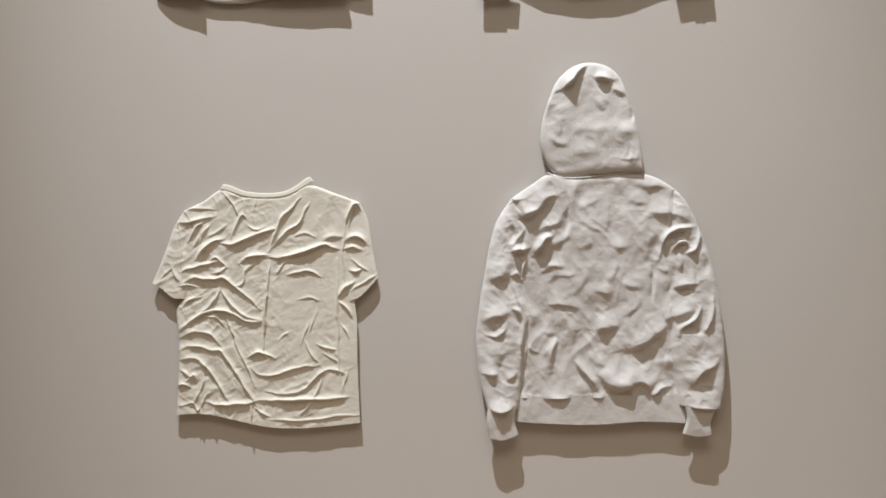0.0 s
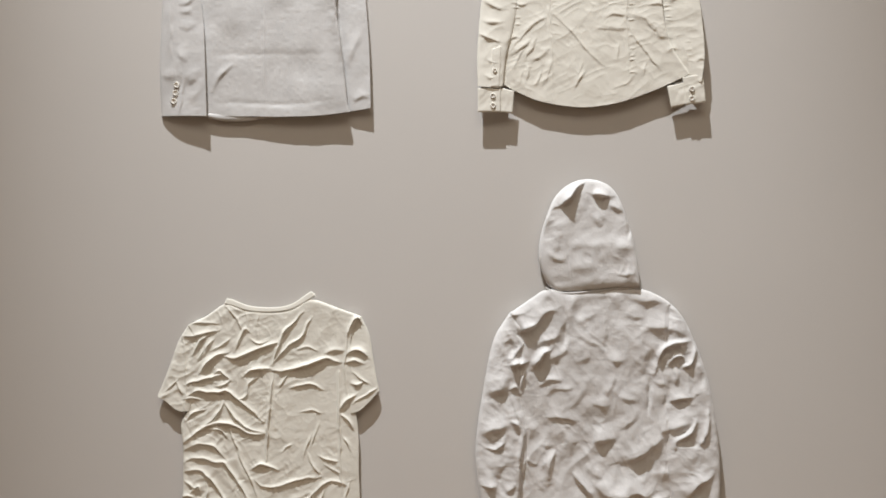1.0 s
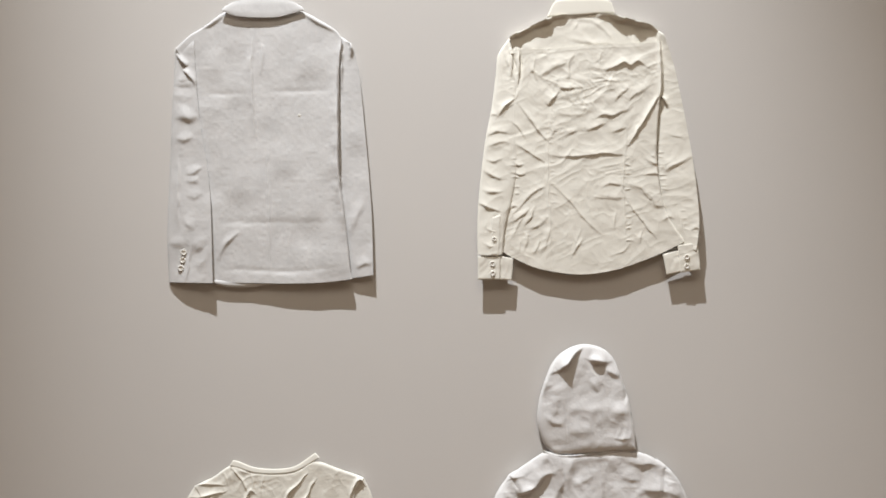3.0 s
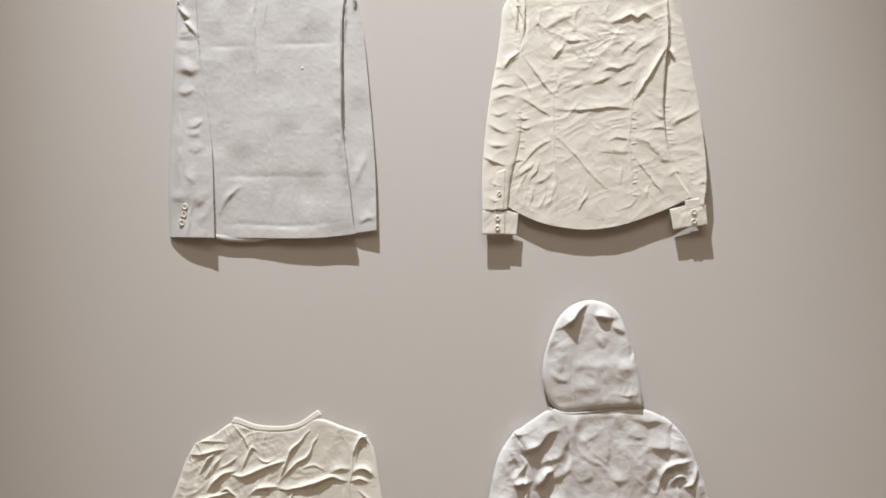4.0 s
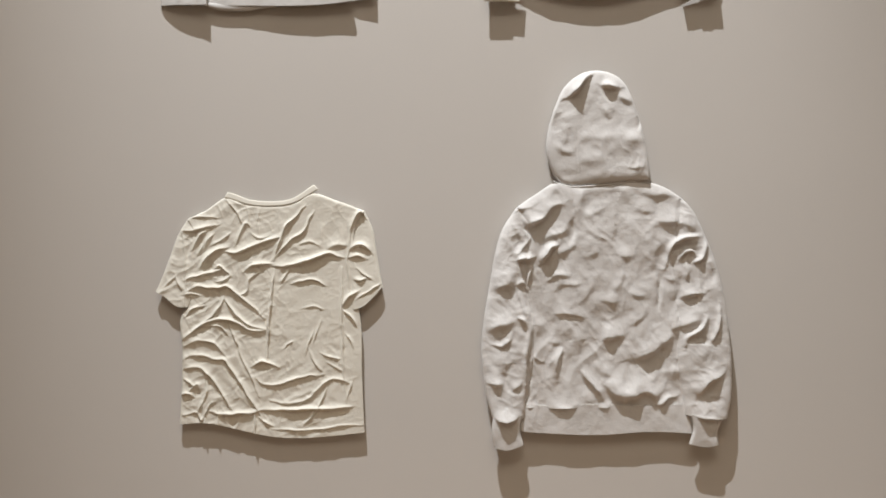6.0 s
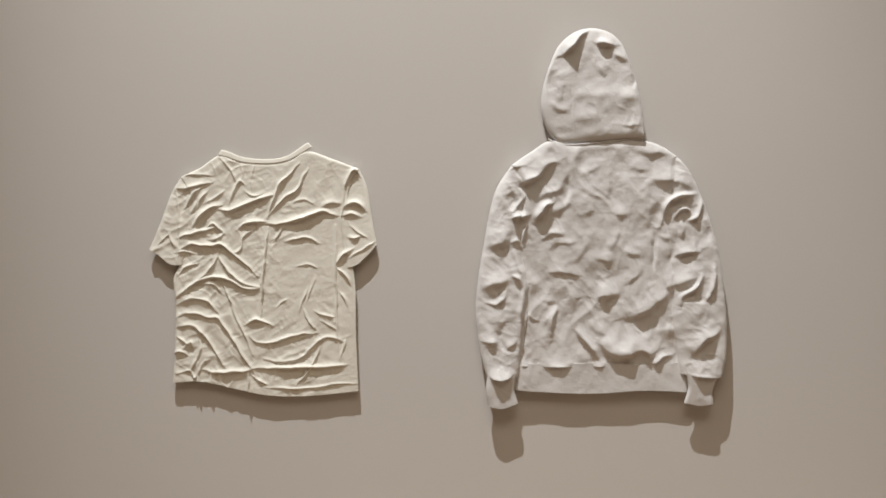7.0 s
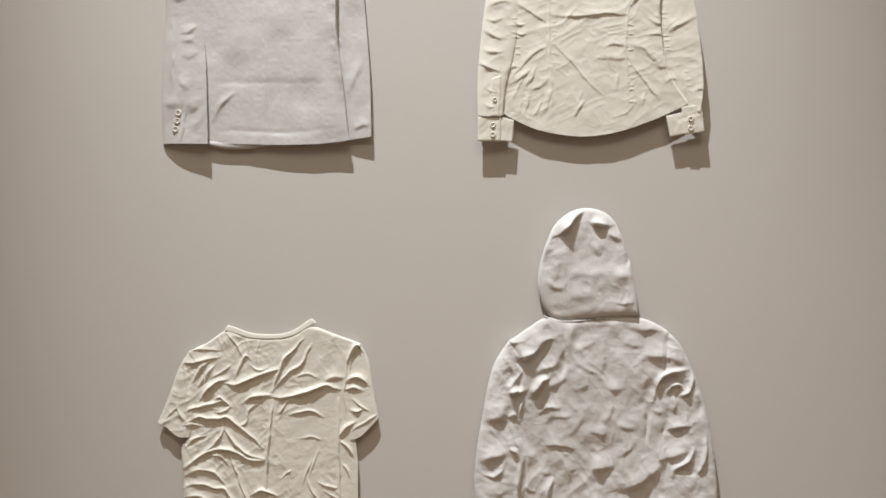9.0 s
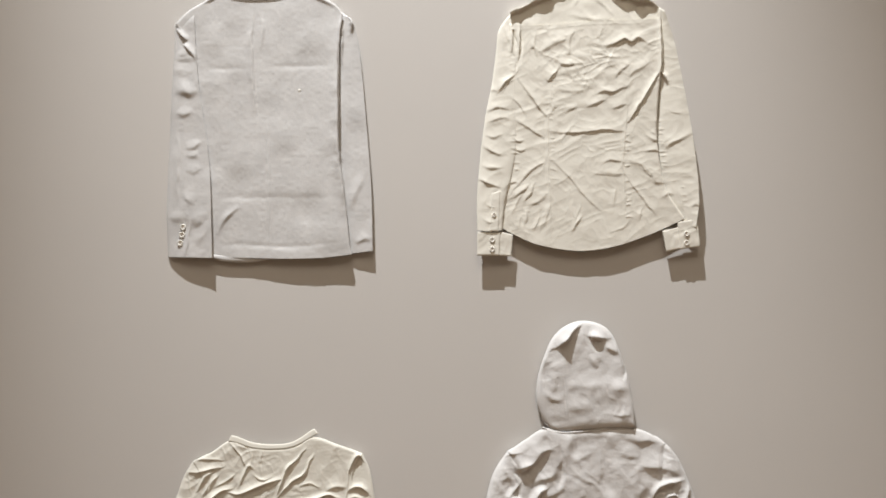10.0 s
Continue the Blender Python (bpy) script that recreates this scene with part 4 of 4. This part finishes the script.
crease(S_FOLDS, 8.7, 3.9, 2.52, [(0.230, 2.148), (0.251, 2.171), (0.256, 2.198)])
crease(S_FOLDS, 14.5, 5.2, 2.16, [(0.239, 2.140), (0.272, 2.148), (0.304, 2.179)])
crease(S_FOLDS, 8.7, 3.9, 2.16, [(0.230, 2.073), (0.239, 2.106), (0.236, 2.126)])
crease(S_FOLDS, 8.7, 3.9, 1.8, [(0.255, 2.066), (0.271, 2.090), (0.278, 2.113)])
crease(S_FOLDS, 8.7, 3.9, 2.16, [(0.287, 2.076), (0.300, 2.113), (0.307, 2.142)])
crease(S_FOLDS, 7.2, 3.9, 2.52, [(0.368, 2.058), (0.384, 2.090), (0.400, 2.112)])
crease(S_FOLDS, 8.7, 3.9, 1.8, [(0.368, 2.135), (0.375, 2.108), (0.384, 2.100)])
crease(S_FOLDS, 20.3, 6.5, 3.24, [(0.526, 2.262), (0.562, 2.257), (0.594, 2.228), (0.610, 2.204), (0.645, 2.205)])
crease(S_FOLDS, 13, 5.2, 2.16, [(0.446, 2.259), (0.481, 2.268), (0.525, 2.257)])
crease(S_FOLDS, 13, 5.2, 2.16, [(0.446, 2.236), (0.481, 2.228), (0.525, 2.228)])
crease(S_FOLDS, 9.6, 4, 6.65, [(0.160, 2.459), (0.176, 2.483), (0.208, 2.511)])
crease(S_FOLDS, 14.5, 5.2, 2.88, [(0.121, 2.401), (0.152, 2.416), (0.195, 2.411)])
crease(S_FOLDS, 14.5, 5.2, 2.16, [(0.127, 2.372), (0.168, 2.387), (0.192, 2.380)])
crease(S_FOLDS, 13, 5.2, 2.88, [(0.116, 2.308), (0.143, 2.290), (0.171, 2.281)])
crease(S_FOLDS, 13, 3.9, 3.96, [(0.100, 2.212), (0.130, 2.200), (0.165, 2.186)])
crease(S_FOLDS, 14.5, 5.2, 2.16, [(0.128, 2.461), (0.147, 2.464), (0.166, 2.458)])
crease(S_FOLDS, 13, 5.2, 2.16, [(0.121, 2.339), (0.147, 2.332), (0.176, 2.342)])
crease(S_FOLDS, 11.6, 5.2, 2.16, [(0.111, 2.252), (0.140, 2.242), (0.175, 2.248)])
crease(S_FOLDS, 10.2, 3.9, 2.16, [(0.127, 2.139), (0.146, 2.129), (0.159, 2.132)])
crease(S_FOLDS, 10.2, 3.9, 1.8, [(0.119, 2.097), (0.139, 2.087), (0.159, 2.094)])
crease(S_FOLDS, 14.5, 5.2, 3.24, [(0.633, 2.299), (0.650, 2.316), (0.675, 2.327), (0.710, 2.345)])
crease(S_FOLDS, 6, 4, -4, [(0.223, 2.638), (0.226, 2.591), (0.215, 2.541)])
crease(S_FOLDS, 5, 3, 8, [(0.217, 2.648), (0.220, 2.599), (0.210, 2.538)])
crease(S_FOLDS, 5, 3, 7, [(0.191, 2.660), (0.200, 2.615), (0.195, 2.567)])
crease(S_FOLDS, 11.6, 5.2, 2.16, [(0.578, 2.337), (0.602, 2.324), (0.623, 2.328)])
crease(S_FOLDS, 8.7, 3.9, 2.16, [(0.570, 2.292), (0.594, 2.295), (0.620, 2.289)])
crease(S_FOLDS, 8.7, 3.9, 2.16, [(0.200, 2.329), (0.216, 2.319), (0.232, 2.322)])
crease(S_FOLDS, 8.7, 3.9, 2.16, [(0.200, 2.297), (0.220, 2.293), (0.240, 2.295)])
crease(S_FOLDS, 10.2, 3.9, 2.16, [(0.703, 2.131), (0.719, 2.141), (0.732, 2.134)])
crease(S_FOLDS, 10.2, 5.2, 2.16, [(0.618, 2.160), (0.642, 2.173), (0.661, 2.170)])
crease(S_FOLDS, 6, 4, 9, [(0.619, 2.523), (0.631, 2.507), (0.641, 2.484)])
pucker = random.Random(5)
for (x0, z0), (x1, z1), count, high in [((0.305, 2.505), (0.317, 2.205), 13, 1.6), ((0.526, 2.350), (0.528, 2.099), 11, 1.8), ((0.616, 2.382), (0.631, 2.237), 9, 2.4), ((0.202, 2.351), (0.213, 2.230), 6, 2), ((0.196, 2.570), (0.203, 2.505), 3, 1.8), ((0.682, 2.196), (0.690, 2.123), 4, 1.6)]:
    for i in range(count):
        k = (i + pucker.uniform(0.2, 0.8)) / count
        px, pz, reach = x0 + (x1 - x0) * k, z0 + (z1 - z0) * k, pucker.uniform(0.007, 0.013)
        crease(S_FOLDS, 4, 2.4, 0.62 * high * pucker.uniform(0.7, 1.2), [(px - reach, pz + pucker.uniform(-0.004, 0.002)), (px, pz), (px + reach, pz + pucker.uniform(-0.005, 0.003))])


def poplin_rough(x, z):
    (cx, cz), = [(0.408, 2.542)]
    back = np.exp(-(((x - cx) / 0.14) ** 2) - ((z - cz) / 0.085) ** 2)
    creased = crumple(x, z, 0.042, 83, 15, 1.6) + 0.6 * crumple(x, z, 0.024, 85, -40, 1.8)
    fine = crumple(x, z, 0.020, 91, 62, 4.0) + crumple(x, z, 0.024, 95, -38, 4.0)
    return 0.0007 * crumple(x, z, 0.06, 81, -35, 1.8) + 0.0024 * back * creased + 0.0009 * crumple(x, z, 0.034, 97, 24, 2.2) + 0.0002 * fine


SHOULDERS = [fold(8, 6, 21, [(0.168, 2.671), (0.192, 2.684), (0.264, 2.719), (0.328, 2.744), (0.365, 2.749)]), fold(8, 6, 21, [(0.427, 2.751), (0.481, 2.746), (0.545, 2.729), (0.596, 2.715), (0.649, 2.679)])]

shirt = garment("dress_shirt", "cream cotton button-cuff shirt seen from the back, on the wall", "shirt")
cloth("sleeve", POPLIN, shirt, [(0.192, 2.684), (0.211, 2.693), (0.234, 2.703)], [(0.234, 2.703), (0.230, 2.542), (0.217, 2.414), (0.213, 2.302), (0.199, 2.222), (0.179, 2.141), (0.171, 2.066)], [(0.100, 2.066), (0.134, 2.063), (0.171, 2.066)],
      [(0.192, 2.684), (0.160, 2.636), (0.153, 2.575), (0.140, 2.479), (0.124, 2.398), (0.111, 2.302), (0.102, 2.206), (0.099, 2.142), (0.100, 2.066)], (0.004, 0.026), S_FOLDS, poplin_rough, 0.0018, 0.0016, puff=0.006, roll=0.012, edges="lrt", soft=0.12)
cloth("sleeve", POPLIN, shirt, [(0.593, 2.715), (0.609, 2.708), (0.627, 2.692)], [(0.627, 2.692), (0.654, 2.609), (0.673, 2.525), (0.692, 2.429), (0.709, 2.333), (0.723, 2.220), (0.726, 2.140), (0.718, 2.076)], [(0.660, 2.089), (0.688, 2.086), (0.718, 2.076)],
      [(0.593, 2.715), (0.605, 2.461), (0.598, 2.349), (0.608, 2.253), (0.632, 2.156), (0.660, 2.089)], (0.001, 0.024, 0.006, 0.027), S_FOLDS, poplin_rough, 0.0018, 0.0016, puff=0.006, roll=0.012, edges="lt", soft=0.12)
cloth("body", POPLIN, shirt,
      [(0.193, 2.648), (0.320, 2.651), (0.448, 2.661), (0.622, 2.667)],
      [(0.622, 2.667), (0.628, 2.598), (0.625, 2.541), (0.615, 2.461), (0.610, 2.365), (0.617, 2.269), (0.635, 2.188), (0.664, 2.137), (0.691, 2.102)],
      [(0.165, 2.076), (0.206, 2.053), (0.270, 2.026), (0.350, 2.011), (0.415, 2.009), (0.495, 2.022), (0.575, 2.049), (0.639, 2.076), (0.691, 2.102)],
      [(0.193, 2.648), (0.214, 2.591), (0.211, 2.543), (0.201, 2.486), (0.201, 2.414), (0.204, 2.318), (0.191, 2.246), (0.173, 2.166), (0.165, 2.076)],
      (0.013, 0.021, 0.019, 0.020), S_FOLDS, poplin_rough, 0.0017, 0.0016, puff=0.003, roll=0.006, edges="lr", soft=0.12)
cloth("yoke", POPLIN, shirt, [(0.192, 2.684), (0.264, 2.719), (0.328, 2.744), (0.401, 2.749), (0.481, 2.746), (0.545, 2.729), (0.596, 2.715), (0.625, 2.692)], [(0.625, 2.692), (0.623, 2.657)], [(0.195, 2.637), (0.320, 2.642), (0.448, 2.651), (0.623, 2.657)], [(0.192, 2.684), (0.195, 2.637)],
      (0.010, 0.0136), S_FOLDS, poplin_rough, 0.002, 0.002, puff=0.003, roll=0.006, label="double-layer back yoke", edges="lrt", brim=SHOULDERS, soft=0.12)
cloth("collar", POPLIN, shirt, [(0.317, 2.780), (0.336, 2.791), (0.401, 2.794), (0.465, 2.792), (0.484, 2.782)], [(0.484, 2.782), (0.494, 2.750)], [(0.298, 2.741), (0.352, 2.743), (0.401, 2.746), (0.449, 2.750), (0.494, 2.750)], [(0.317, 2.780), (0.298, 2.741)],
      (0.014, 0.0165), (), None, 0.002, 0.003, label="turned-down shirt collar", puff=0.002, roll=0.008)
for name, top, right, bottom, left, note in (
    ("cuff_flap", [(0.161, 2.063), (0.201, 2.053)], [(0.201, 2.053), (0.196, 1.992)], [(0.164, 1.994), (0.196, 1.992)], [(0.161, 2.063), (0.164, 1.994)], "inner flap of the cuff"),
    ("cuff", [(0.100, 2.061), (0.134, 2.060), (0.164, 2.058)], [(0.164, 2.058), (0.163, 1.994)], [(0.100, 1.994), (0.163, 1.994)], [(0.100, 2.061), (0.100, 1.994)], "stitched button cuff"),
    ("cuff_flap", [(0.625, 2.065), (0.672, 2.076)], [(0.672, 2.076), (0.679, 2.015)], [(0.636, 2.006), (0.679, 2.015)], [(0.625, 2.065), (0.636, 2.006)], "inner flap of the cuff"),
    ("cuff", [(0.667, 2.090), (0.723, 2.098)], [(0.723, 2.098), (0.731, 2.021)], [(0.675, 2.013), (0.731, 2.021)], [(0.667, 2.090), (0.675, 2.013)], "stitched button cuff"),
):
    out = 0.029 if name == "cuff" else 0.026
    band = cloth(name, POPLIN, shirt, top, right, bottom, left, (out, out), (), poplin_rough, 0.002, 0.0022, label=note, puff=0.0006, roll=0.003)
    if name == "cuff":
        for spot_at in [(0.142, 2.039), (0.142, 2.012), (0.692, 2.057), (0.692, 2.031)]:
            if (spot_at[0] > 0.5) == (top[0][0] > 0.5):
                button(shirt, spot_at, band, 0.0075)
placket = cloth("sleeve_placket", POPLIN, shirt, [(0.139, 2.169), (0.165, 2.178)], [(0.165, 2.178), (0.163, 2.117), (0.159, 2.062)], [(0.134, 2.062), (0.159, 2.062)], [(0.139, 2.169), (0.137, 2.117), (0.134, 2.062)], (0.0295, 0.0325), (), poplin_rough, 0.002, 0.003, label="stitched sleeve placket above the cuff", puff=0.0008, roll=0.003)
button(shirt, (0.147, 2.109), placket, 0.006)
